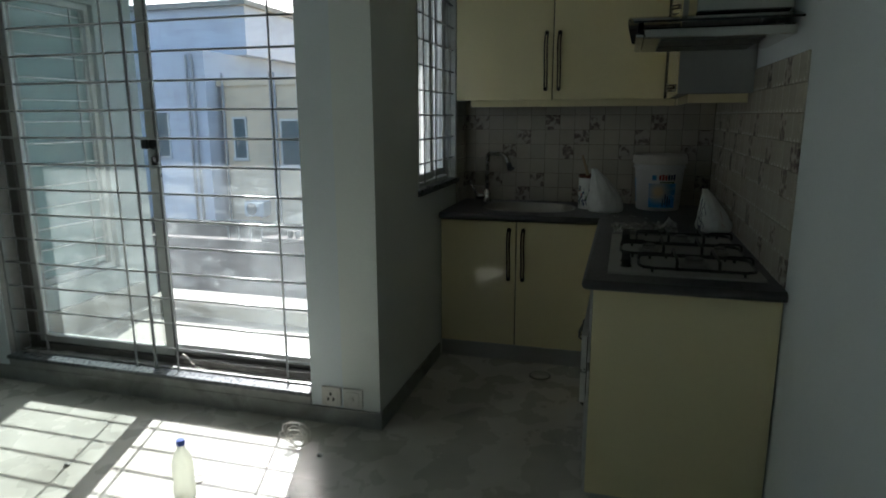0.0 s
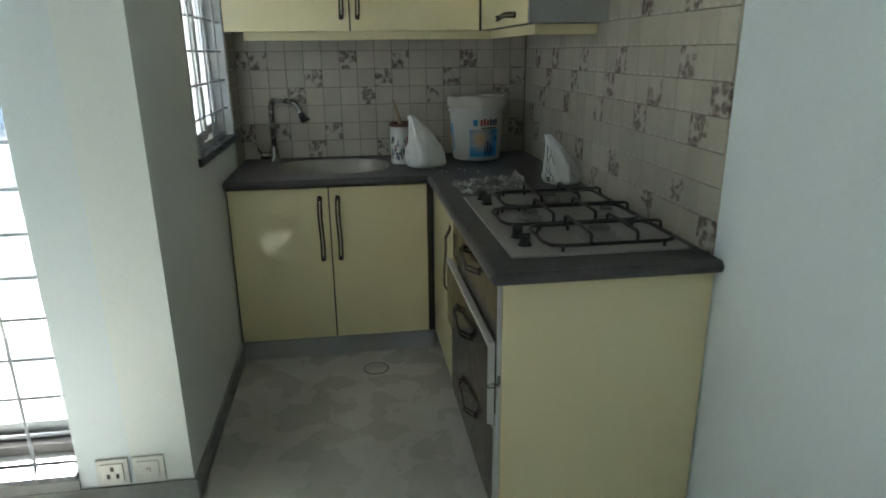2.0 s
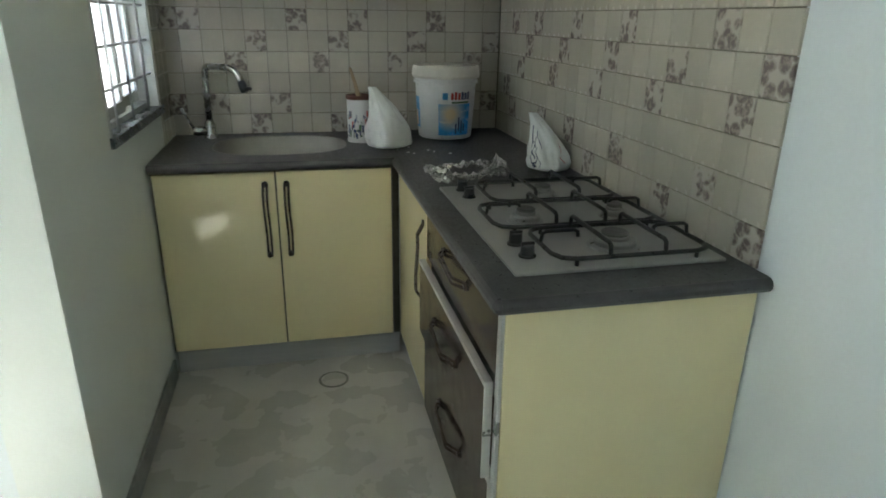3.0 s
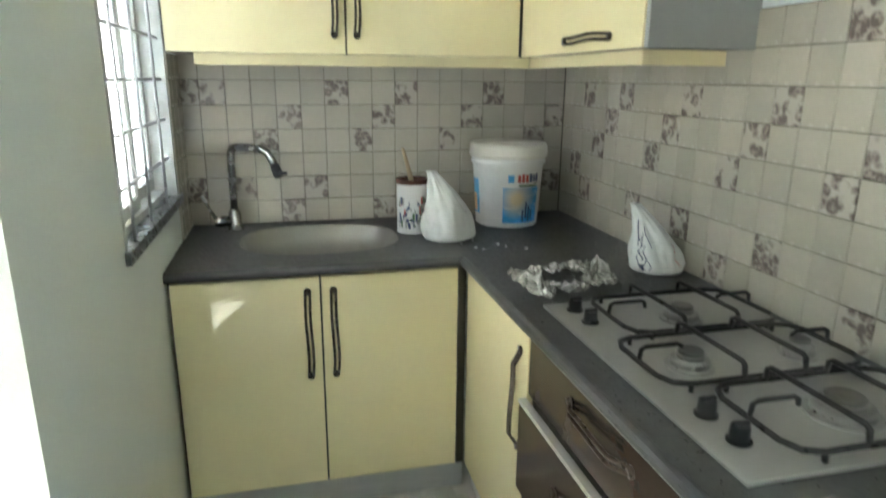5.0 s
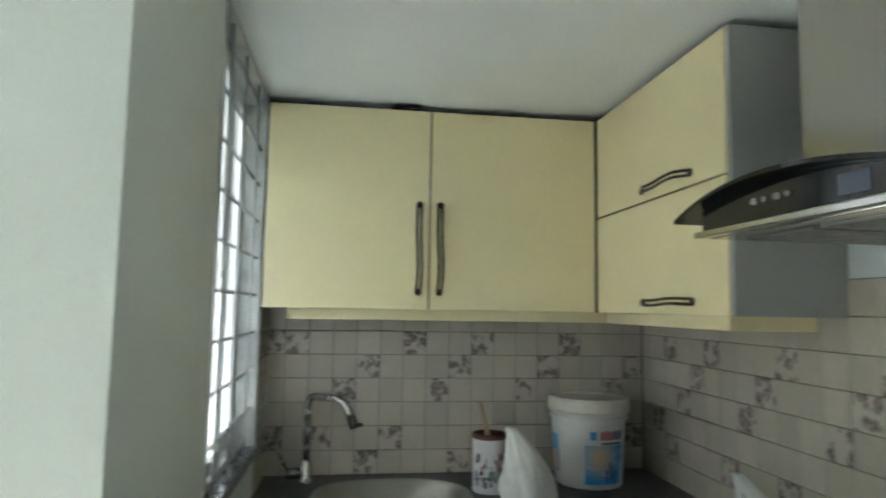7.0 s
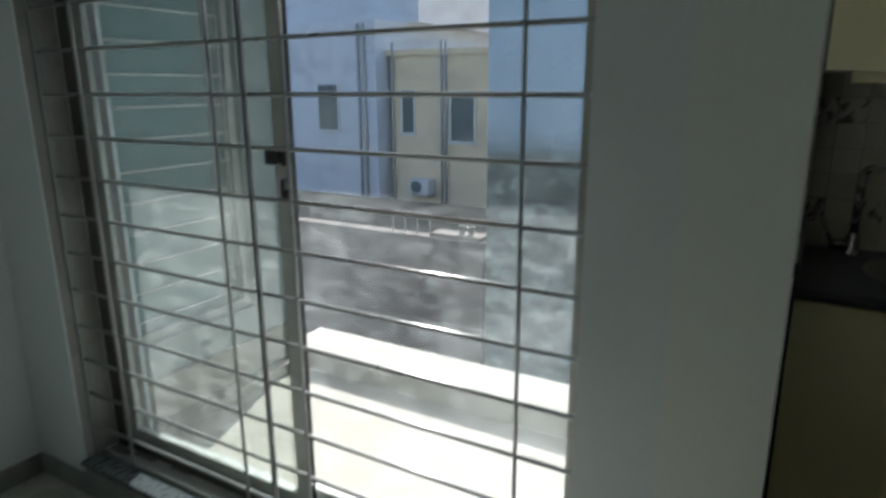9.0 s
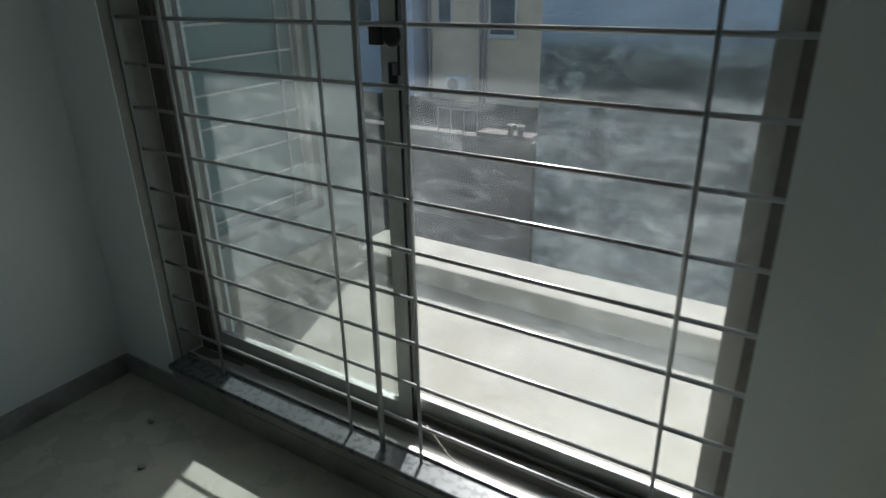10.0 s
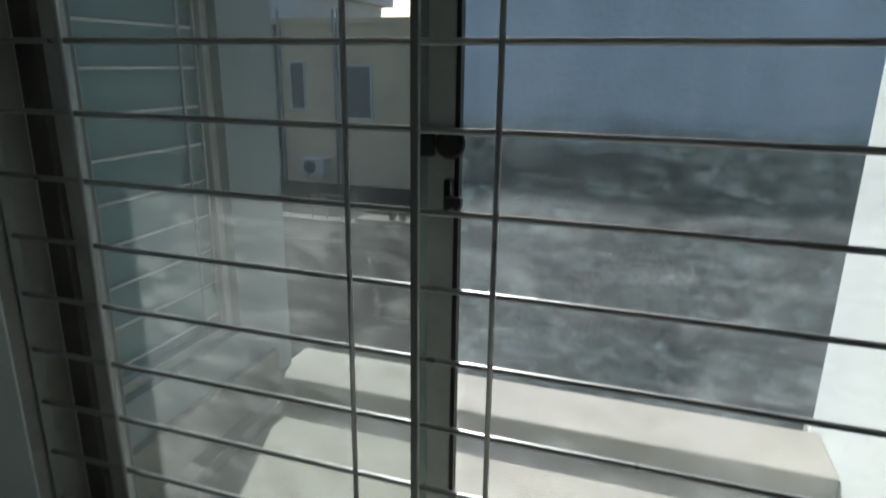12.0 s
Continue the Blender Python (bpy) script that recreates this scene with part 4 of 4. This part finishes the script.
CN = thing("paint_can", (0.757, 4.578, 0.902), "small white paint can with smudged print and rusty rim", "can")
bm = bmesh.new()
lathe(bm, [(0.0, ZB), (0.060, ZB), (0.062, ZB + 0.004), (0.060, ZB + 0.010), (0.060, ZB + 0.19), (0.056, ZB + 0.19), (0.056, ZB + 0.02), (0.0, ZB + 0.018)], 32, (0.757, 4.578, 0))
cb = part("body", bm, M_BUCKET, CN)
bm = bmesh.new()
lathe(bm, [(0.060, ZB + 0.188), (0.064, ZB + 0.190), (0.065, ZB + 0.200), (0.062, ZB + 0.206), (0.052, ZB + 0.205), (0.050, ZB + 0.196), (0.056, ZB + 0.188)], 32, (0.757, 4.578, 0))
part("rim", bm, M_RUST, CN, "rusty brown can rim")
rnd = random.Random(4)
for k in range(54):
    a = radians(-62 + 2.35 * k) + math.atan2(2.256 - 4.578, 0.287 - 0.757)
    h = 0.015 + 0.11 * rnd.random()
    bm = bmesh.new()
    wrap(bm, (0.757, 4.578), 0.060, 0.060, ZB + h, ZB + h + 0.006 + 0.024 * rnd.random(), a, a + radians(2 + 7 * rnd.random()), 3, 0.001 + 0.0001 * k)
    part("label", bm, rnd.choice((M_NAVY, M_NAVY, M_NAVY, M_SKIRT, M_GREEN, M_RED)), cb, "smudged unreadable print")
PB = thing("paint_brush", (0.74, 4.57, 0.93), "wooden paint brush standing in the paint can", "brush")
bm = bmesh.new()
tube(bm, [(0.785, 4.585, 0.93), (0.76, 4.575, 1.06), (0.735, 4.565, 1.16), (0.715, 4.555, 1.225)], [0.012, 0.013, 0.008, 0.006], 10)
part("handle", bm, M_WOOD, PB, smooth=True)
bm = bmesh.new()
tube(bm, [(0.79, 4.587, 0.921), (0.785, 4.585, 0.93)], [0.02, 0.014], 10)
part("bristles", bm, M_IRON, PB)


def sack(name, base, rx, ry, h, lean, seed, label, turn=0.0):
    """A limp plastic bag, gathered to a peak, with folds."""
    bm = bmesh.new()
    rows, n = [], 72
    prof = [(0.0, 0.0), (0.75, 0.0), (0.96, 0.03), (1.0, 0.08), (1.0, 0.15), (0.95, 0.25), (0.9, 0.34), (0.82, 0.43), (0.73, 0.52), (0.63, 0.61), (0.52, 0.7), (0.41, 0.79), (0.31, 0.87), (0.22, 0.94), (0.17, 1.0), (0.0, 0.98)]
    for r, u in prof:
        ring = []
        for k in range(n):
            a = k * math.tau / n
            q = noise.noise((math.cos(a) * 2.2 + seed, math.sin(a) * 2.2, u * 2.5)) * 0.20 + noise.noise((math.cos(a) * 4, math.sin(a) * 4 + seed, u * 5)) * 0.10
            fold = 0.12 * u * noise.noise((math.cos(a) * 3 + 5, math.sin(a) * 3 + seed, u * 0.8)) + 0.035 * noise.noise((math.cos(a) * 7, math.sin(a) * 7, u * 9 + seed))
            s = max(0.0, r * (1 + (q + fold) * min(1, 6 * u)))
            x, y = rx * s * math.cos(a), ry * s * math.sin(a)
            c, d = math.cos(turn), math.sin(turn)
            ring.append(bm.verts.new((base[0] + c * x - d * y + lean[0] * u * u, base[1] + d * x + c * y + lean[1] * u * u, base[2] + h * u * (1 + 0.04 * q))))
        rows.append(ring)
    for a, b in zip(rows, rows[1:]):
        for k in range(n):
            bm.faces.new((a[k], a[(k + 1) % n], b[(k + 1) % n], b[k]))
    bmesh.ops.remove_doubles(bm, verts=bm.verts, dist=0.0005)
    th = thing(name, base, label, "bag")
    return th, part("sheet", bm, M_BAG, th, smooth=True)


sack("plastic_bag", (0.868, 4.43, 0.9025), 0.105, 0.085, 0.255, (-0.075, -0.02), 2.0, "white crumpled plastic bag beside the paint can", 0.4)
BAG2, sheet2 = sack("plastic_bag", (1.398, 3.90, 0.9025), 0.078, 0.085, 0.20, (-0.045, 0.075), 7.0, "white printed plastic bag against the tiled wall", 0.5)
skin = [v.co + BAG2.location for v in sheet2.data.vertices]
for ang, u0, u1, r, ink in ((206, 0.10, 0.80, 0.0020, M_NAVY), (214, 0.16, 0.62, 0.0014, M_NAVY), (226, 0.08, 0.70, 0.0013, M_NAVY), (199, 0.12, 0.55, 0.0012, M_NAVY), (296, 0.12, 0.5, 0.0012, M_RED), (210, 0.10, 0.20, 0.0045, M_NAVY)):
    line = []
    for k in range(7):
        u = u0 + (u1 - u0) * k / 6
        a, rr = radians(ang + 7 * math.sin(2.4 * k)), 0.083 * (1.0 - 0.75 * max(0, u - 0.1))
        p = Vector((1.398 - 0.045 * u * u + rr * math.cos(a), 3.90 + 0.075 * u * u + rr * math.sin(a), 0.9025 + 0.2 * u))
        q = min(skin, key=lambda v: (v - p).length)
        if not line or (q - line[-1]).length > 0.003:
            line.append(q)
    bm = bmesh.new()
    tube(bm, line, r, 6)
    part("print", bm, ink, sheet2, "smudged unreadable print")

# crumpled wrapping
bm = bmesh.new()
nx, ny = 34, 26
grid = []
for i in range(nx + 1):
    row = []
    for j in range(ny + 1):
        u, v = i / nx, j / ny
        x = 0.925 + 0.30 * u + 0.03 * noise.noise((u * 5, v * 5, 3))
        y = 3.735 + 0.23 * v + 0.07 * (u - 0.3) + 0.03 * noise.noise((u * 5, v * 5, 9))
        z = 0.905 + 0.026 * abs(noise.noise((u * 9, v * 9, 1))) + 0.02 * abs(noise.noise((u * 21, v * 21, 5))) + (0.045 * math.exp(-((u - 0.9) ** 2 + (v - 0.5) ** 2) * 60))
        row.append(bm.verts.new((x, y, z)))
    grid.append(row)
for i in range(nx):
    for j in range(ny):
        if math.hypot((i / nx - 0.45) / 0.25, (j / ny - 0.5) / 0.24) > 1:
            bm.faces.new((grid[i][j], grid[i + 1][j], grid[i + 1][j + 1], grid[i][j + 1]))
for v in [v for v in bm.verts if not v.link_faces]:
    bm.verts.remove(v)
solid("crumpled_wrapper", bm, M_FOIL, "crumpled clear plastic wrapper lying on the worktop", "wrapper", kind="object")
rnd = random.Random(3)
for k in range(7):
    bm = bmesh.new()
    x, y = 0.88 + 0.25 * rnd.random(), 4.08 + 0.3 * rnd.random()
    box(bm, (x, y, 0.9022), (x + 0.006 + 0.006 * rnd.random(), y + 0.006, 0.906), 0.001)
    solid("paint_chip", bm, M_BAG, "small white paint flake on the worktop", "debris", "paint flakes", kind="object")

# ---- things on the floor ----
DC = thing("floor_drain", (0.558, 4.02, 0), "round metal drain cover set in the floor", "drain")
bm = bmesh.new()
lathe(bm, [(0.0, 0.0), (0.062, 0.0), (0.062, 0.0025), (0.056, 0.003), (0.054, 0.002), (0.0, 0.003)], 36, (0.558, 4.02, 0))
part("ring", bm, M_PLUG, DC)
bm = bmesh.new()
lathe(bm, [(0.0, 0.002), (0.0525, 0.002), (0.052, 0.0038), (0.0, 0.004)], 36, (0.558, 4.02, 0))
part("cover", bm, M_FLOOR, DC, "flat stone cover")

BT = thing("plastic_bottle", (-0.627, 2.46, 0), "milky plastic bottle with blue cap on the floor", "bottle")
bm = bmesh.new()
lathe(bm, [(0.0, 0.004), (0.030, 0.0), (0.040, 0.006), (0.041, 0.05), (0.037, 0.08), (0.041, 0.11), (0.040, 0.15), (0.030, 0.185), (0.016, 0.212), (0.0135, 0.225), (0.0135, 0.232), (0.0, 0.232)], 32, (-0.627, 2.46, 0))
part("body", bm, M_BOTTLE, BT, smooth=True)
bm = bmesh.new()
lathe(bm, [(0.0, 0.226), (0.0165, 0.226), (0.0165, 0.245), (0.015, 0.247), (0.0, 0.247)], 24, (-0.627, 2.46, 0))
part("cap", bm, M_CAP, BT, "blue screw cap")
bm = bmesh.new()
rnd = random.Random(12)
pts = []
for k in range(90):
    a = k * 0.55
    r = 0.055 + 0.02 * math.sin(k * 0.37)
    pts.append((-0.405 + r * math.cos(a) * (0.9 + 0.3 * math.sin(k * 0.21)), 2.935 + 0.7 * r * math.sin(a), 0.004 + 0.10 * (k / 90) * abs(math.sin(a * 0.5 + 0.4)) + 0.012 * rnd.random()))
tube(bm, pts, 0.0016, 5)
solid("wire_tangle", bm, M_WIRE, "tangle of pale thin wire lying on the floor", "wire", kind="object", smooth=True)
bm = bmesh.new()
tube(bm, [(-0.66 + 0.03 * math.cos(k * math.tau / 24), 2.58 + 0.03 * math.sin(k * math.tau / 24), 0.003) for k in range(24)], 0.0018, 5, closed=True)
solid("wire_ring", bm, M_WIRE, "thin wire ring lying on the floor", "wire", kind="object", smooth=True)
rnd = random.Random(21)
for x, y in ((-0.26, 2.88), (-0.23, 2.55), (-1.27, 2.52), (-2.28, 3.02), (-2.1, 2.86)):
    bm = bmesh.new()
    bmesh.ops.create_icosphere(bm, subdivisions=1, radius=0.012)
    for v in bm.verts:
        v.co = (x + v.co.x * (1 + 0.5 * rnd.random()), y + v.co.y, 0.006 + v.co.z * 0.6)
    solid("debris_crumb", bm, M_SKIRT, "small grey crumb of rubble on the floor", "debris", "rubble crumbs", kind="object")

# ---- balcony ----
BZ, PY0, PY1, PZ, BH0 = -0.01, 4.465, 4.775, 0.10, 2.9
OX0, OX1, LY1 = -2.53, XL - 0.19, 4.61
solid("balcony_floor", boxes(((OX0 - 0.3, YO, -0.25), (OX1, PY0, BZ))), M_BALC, "sunlit pale concrete balcony floor", "balcony floor")
solid("balcony_kerb", boxes(((OX0 - 0.02, PY0, -0.15), (OX1, PY1, PZ)), bev=0.012), M_BALC, "low wide concrete kerb edging the balcony", "kerb")
solid("balcony_fascia", boxes(((OX0 - 0.3, PY0 + 0.02, -0.8), (OX1, PY1 - 0.02, -0.15))), M_OUTWALL, "pale rendered balcony edge", "wall")
solid("balcony_wall", boxes(((OX0 - 0.22, YO, -0.15), (OX0, 3.58, BH0)), ((OX0 - 0.22, 3.58, -0.15), (OX0, 4.26, 0.40)), ((OX0 - 0.22, 3.58, 2.2), (OX0, 4.26, BH0)), ((OX0 - 0.22, 4.26, -0.15), (OX0, LY1, BH0))), M_OUTWALL_SHADE, "rendered side wall of the balcony, coloured darker green-grey for shade", "wall")
solid("balcony_step", boxes(((OX0, YO, BZ), (OX0 + 0.10, PY0, 0.05)), ((OX0, YO, 0.05), (OX0 + 0.035, PY0, 0.24)), bev=0.006), M_BALC, "low concrete ledge along the balcony wall", "ledge")
solid("outer_wall", boxes(((OX1 - 0.004, YO + 0.002, -0.8), (OX1 + 0.01, YB + 0.06, -0.001)), ((RX0, YO, ZC), (XL - 0.2, YO + 0.1, BH0))), M_OUTWALL, "pale rendered outer wall", "wall")
SW = thing("window_3", (OX0 - 0.1, 3.85, 0.40), "side window with teal glass facing the balcony", "window", kind="structure")
part("window_frame", boxes(((OX0 - 0.10, 3.58, 0.40), (OX0 - 0.04, 3.615, 2.2)), ((OX0 - 0.10, 4.225, 0.40), (OX0 - 0.04, 4.26, 2.2)), ((OX0 - 0.10, 3.615, 0.40), (OX0 - 0.04, 4.225, 0.44)), ((OX0 - 0.10, 3.615, 2.16), (OX0 - 0.04, 4.225, 2.2)), bev=0.003), M_FRAME, SW, "grey aluminium frame")
part("pane", boxes(((OX0 - 0.09, 3.615, 0.44), (OX0 - 0.082, 4.225, 2.16))), M_TEAL, SW, "teal glass")
SG = thing("window_grille", (OX0 - 0.05, 3.85, 0.40), "pale steel grille before the side window", "grille")
for i in range(13):
    bm = bmesh.new()
    z = 0.49 + 0.135 * i
    tube(bm, [(OX0 - 0.066, 3.59, z), (OX0 - 0.066, 4.25, z)], 0.005, 6)
    part("bar", bm, M_PALEBAR, SG, smooth=True)
for y in (4.12, 4.20):
    bm = bmesh.new()
    tube(bm, [(OX0 - 0.055, y, 0.41), (OX0 - 0.055, y, 2.19)], 0.006, 6)
    part("upright", bm, M_BAR, SG, smooth=True)

# ---- neighbouring buildings ----
solid("ground", boxes(((-400, -60, -6.4), (400, 600, -6.2))), M_GROUND, "dull brown street ground far below", "ground")
GW = thing("grey_building", (1.5, 10, -6.2), "neighbouring house with a damp-stained grey wall", "house")
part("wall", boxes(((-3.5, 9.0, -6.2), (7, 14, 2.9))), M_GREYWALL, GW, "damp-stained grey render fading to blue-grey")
part("roof", boxes(((-3.55, 8.96, 2.9), (7.1, 14.1, 3.0))), M_BALC, GW)
YH = thing("ochre_house", (-7, 19, -6.2), "ochre rendered house with dark shuttered windows", "house")
part("wall", boxes(((-10.4, 17, -6.2), (-2.5, 23, 2.35))), M_YELLOW, YH)
part("parapet", boxes(((-10.5, 16.93, 2.35), (-2.4, 23.1, 2.5))), M_YELLOW, YH)
for x0, x1, z0, z1 in ((-10.02, -9.66, 0.30, 1.42), (-8.48, -7.8, 0.12, 1.36), (-6.2, -5.5, 0.12, 1.36)):
    w = part("window", boxes(((x0 - 0.05, 16.96, z0 - 0.05), (x0, 17.0, z1 + 0.05)), ((x1, 16.96, z0 - 0.05), (x1 + 0.05, 17.0, z1 + 0.05)), ((x0, 16.96, z1), (x1, 17.0, z1 + 0.05)), ((x0 - 0.08, 16.93, z0 - 0.09), (x1 + 0.08, 17.0, z0))), M_FRAME, YH)
    part("pane", boxes(((x0, 16.985, z0), (x1, 16.997, z1))), M_DARKPANE, w, "dark glass")
for x in (-8.62, -8.75, -10.3):
    bm = bmesh.new()
    tube(bm, [(x, 16.94, -3), (x, 16.94, 2.7)], 0.035, 8)
    part("drainpipe", bm, M_PIPE, YH, "grey drainpipe", True)
BH = thing("blue_building", (-14, 19, -6.2), "tall blue-grey rendered building", "house")
part("wall", boxes(((-20, 16.5, -6.2), (-10.55, 24, 3.3))), M_BLUEWALL, BH)
part("upper_storey", boxes(((-18, 18, 3.3), (-10.1, 24, 4.7))), M_BLUEWALL, BH)
part("roof", boxes(((-18.2, 17.8, 4.7), (-9.95, 24.2, 4.85))), M_BALC, BH)
for x0 in (-12.6, -15.4, -17.6):
    w = part("window", boxes(((x0 - 0.05, 16.46, 0.35), (x0, 16.5, 1.6)), ((x0 + 0.7, 16.46, 0.35), (x0 + 0.75, 16.5, 1.6)), ((x0 - 0.08, 16.43, 0.3), (x0 + 0.78, 16.5, 0.35))), M_FRAME, BH)
    part("pane", boxes(((x0, 16.485, 0.35), (x0 + 0.7, 16.497, 1.6))), M_DARKPANE, w, "dark glass")
for x in (-10.9, -11.1):
    bm = bmesh.new()
    tube(bm, [(x, 16.44, -3), (x, 16.44, 3.2)], 0.04, 8)
    part("drainpipe", bm, M_PIPE, BH, "grey drainpipe", True)
LR = thing("low_building", (-8, 12, -6.2), "low building with a dark weathered wall and flat roof", "house")
part("wall", boxes(((-22, 9.02, -6.2), (-3.56, 16.4, -1.6))), M_BRICKRED, LR, "dark brown stained render")
part("roof", boxes(((-22, 9.22, -1.6), (-3.56, 16.4, -1.5))), M_ROOF, LR, "dark stained roof deck")
part("parapet", boxes(((-22, 9.02, -1.6), (-3.56, 9.22, -0.42)), bev=0.015), M_BRICKRED, LR, "dark brown stained render")
part("white_ledge", boxes(((-4.35, 9.03, -0.42), (-3.60, 9.30, -0.36)), bev=0.008), M_BRICKRED, LR, "dull brown ledge")
for px in (-3.93, -3.80):
    fp2 = thing("flower_pot", (px, 9.16, -0.36), "small dark flower pot on the concrete ledge", "pot", "pots on the ledge")
    bm = bmesh.new()
    lathe(bm, [(0.0, -0.36), (0.035, -0.36), (0.05, -0.27), (0.055, -0.27), (0.055, -0.25), (0.045, -0.25), (0.043, -0.27), (0.0, -0.272)], 16, (px, 9.16, 0))
    part("pot", bm, M_RUBBER, fp2)
AC = thing("ac_unit", (-9.2, 16.85, -1.41), "outdoor air conditioner unit on the ochre wall", "air conditioner")
part("casing", boxes(((-9.62, 16.6, -1.36), (-8.98, 16.99, -0.94)), bev=0.02), M_ACBODY, AC)
bm = bmesh.new()
lathe(bm, [(0.0, 0), (0.17, 0), (0.17, 0.012), (0.0, 0.012)], 24)
bm.transform(Matrix.Translation((-9.38, 16.6, -1.15)) @ Matrix.Rotation(radians(90), 4, "X"))
part("fan_grille", bm, M_DARKPANE, AC, "dark fan grille")
part("bracket", boxes(((-9.55, 16.62, -1.41), (-9.51, 16.999, -1.36)), ((-9.1, 16.62, -1.41), (-9.06, 16.999, -1.36))), M_PIPE, AC)
RL = thing("roof_railing", (-4.6, 9.12, -0.42), "thin metal railing on the low parapet", "railing")
for k in range(4):
    bm = bmesh.new()
    tube(bm, [(-5.0 + 0.2 * k, 9.12, -0.42), (-5.0 + 0.2 * k, 9.12, -0.12)], 0.009, 6)
    part("post", bm, M_PIPE, RL)
bm = bmesh.new()
tube(bm, [(-5.02, 9.12, -0.12), (-4.38, 9.12, -0.12)], 0.009, 6)
part("rail", bm, M_PIPE, RL)

# ---- tiles ----
GA = 0.0022


def tile_mesh(name, w, h, material):
    """One tile with softened edges, standing in the plane x-z and facing -y."""
    bm = bmesh.new()
    e = 0.0018
    d = 0.008
    f = [bm.verts.new(p) for p in ((e, -d, e), (w - e, -d, e), (w - e, -d, h - e), (e, -d, h - e))]
    b = [bm.verts.new(p) for p in ((0, -d + e, 0), (w, -d + e, 0), (w, -d + e, h), (0, -d + e, h))]
    c = [bm.verts.new(p) for p in ((0, 0, 0), (w, 0, 0), (w, 0, h), (0, 0, h))]
    bm.faces.new(f)
    for k in range(4):
        bm.faces.new((b[k], b[(k + 1) % 4], f[(k + 1) % 4], f[k]))
        bm.faces.new((c[k], c[(k + 1) % 4], b[(k + 1) % 4], b[k]))
    return finish(bm, name, material)


PX, PZT, PYR, Z0 = 0.0939, 0.0940, 0.0955, 0.9035
DECOR_B = {(-1, 5), (0, 5), (5, 5), (8, 5), (12, 5), (3, 4), (7, 4), (11, 4), (15, 4), (2, 3), (6, 3), (10, 3), (14, 3), (-1, 1), (1, 1), (4, 1), (12, 1), (15, 1), (3, 0), (7, 0), (10, 0)}
DECOR_R = {(15, 7), (13, 5), (9, 5), (12, 4), (5, 5), (11, 3), (8, 4), (2, 5), (15, 3), (7, 3), (4, 4), (9, 1), (6, 1), (3, 3), (1, 2), (18, 5), (20, 4), (16, 4), (19, 3), (18, 1), (20, 0), (13, 1), (16, 0), (11, 0), (18, 7), (2, 1)}
solid("grout_bed", boxes(((XL + 0.0005, 4.592, 0.903), (XL + 0.0035, YB - 0.004, 1.553)), ((XL + 0.001, YB - 0.0035, 0.896), (XR - 0.004, YB - 0.0005, 1.58)), ((XR - 0.0035, YB - 21 * PYR, 0.896), (XR - 0.0005, YB - 0.004, Z0 + 8 * PZT))), M_GROUT, "dark grout between the wall tiles", "grout")
MESHES = {}


def tile(wall, w, decor, m, key):
    k = (key, decor)
    if k not in MESHES:
        MESHES[k] = tile_mesh("tile", w - GA, PZT - GA, M_DECOR if decor else M_TILE)
    ob = new("tile", MESHES[k])
    ob.parent = wall
    ob.matrix_basis = m


for r in range(7):
    for c in range(-1, 16):
        x0 = max(-0.016 + PX * c, XL + 0.002)
        w = -0.016 + PX * (c + 1) - x0 - (0.008 if c == 15 else 0)
        tile(WALL_B, w, (c, r) in DECOR_B, pose(x0, YB - 0.001, Z0 + PZT * r), "b%.3f" % w)
for r in range(8):
    for c in range(21):
        tile(WALL_R, PYR, (c, r) in DECOR_R, pose(XR - 0.001, YB - 0.009 - PYR * c, Z0 + PZT * r, 0, 0, -90), "r")
WALL_K = bpy.data.objects["wall_kitchen"]
for r in range(7):
    h = PZT if r < 6 else 0.086
    for c in range(3):
        w = PYR if c < 2 else 0.055
        k = ("l%.3f" % w, r == 6)
        if k not in MESHES:
            MESHES[k] = tile_mesh("tile", w - GA, h - GA, M_TILE)
        ob = new("tile", MESHES[k] if (c, r) not in ((0, 1), (0, 5)) else MESHES[("r", True)])
        ob.parent = WALL_K
        ob.matrix_basis = pose(XL + 0.001, YB - 0.009 - PYR * c - w, Z0 + PZT * r, 0, 0, 90)
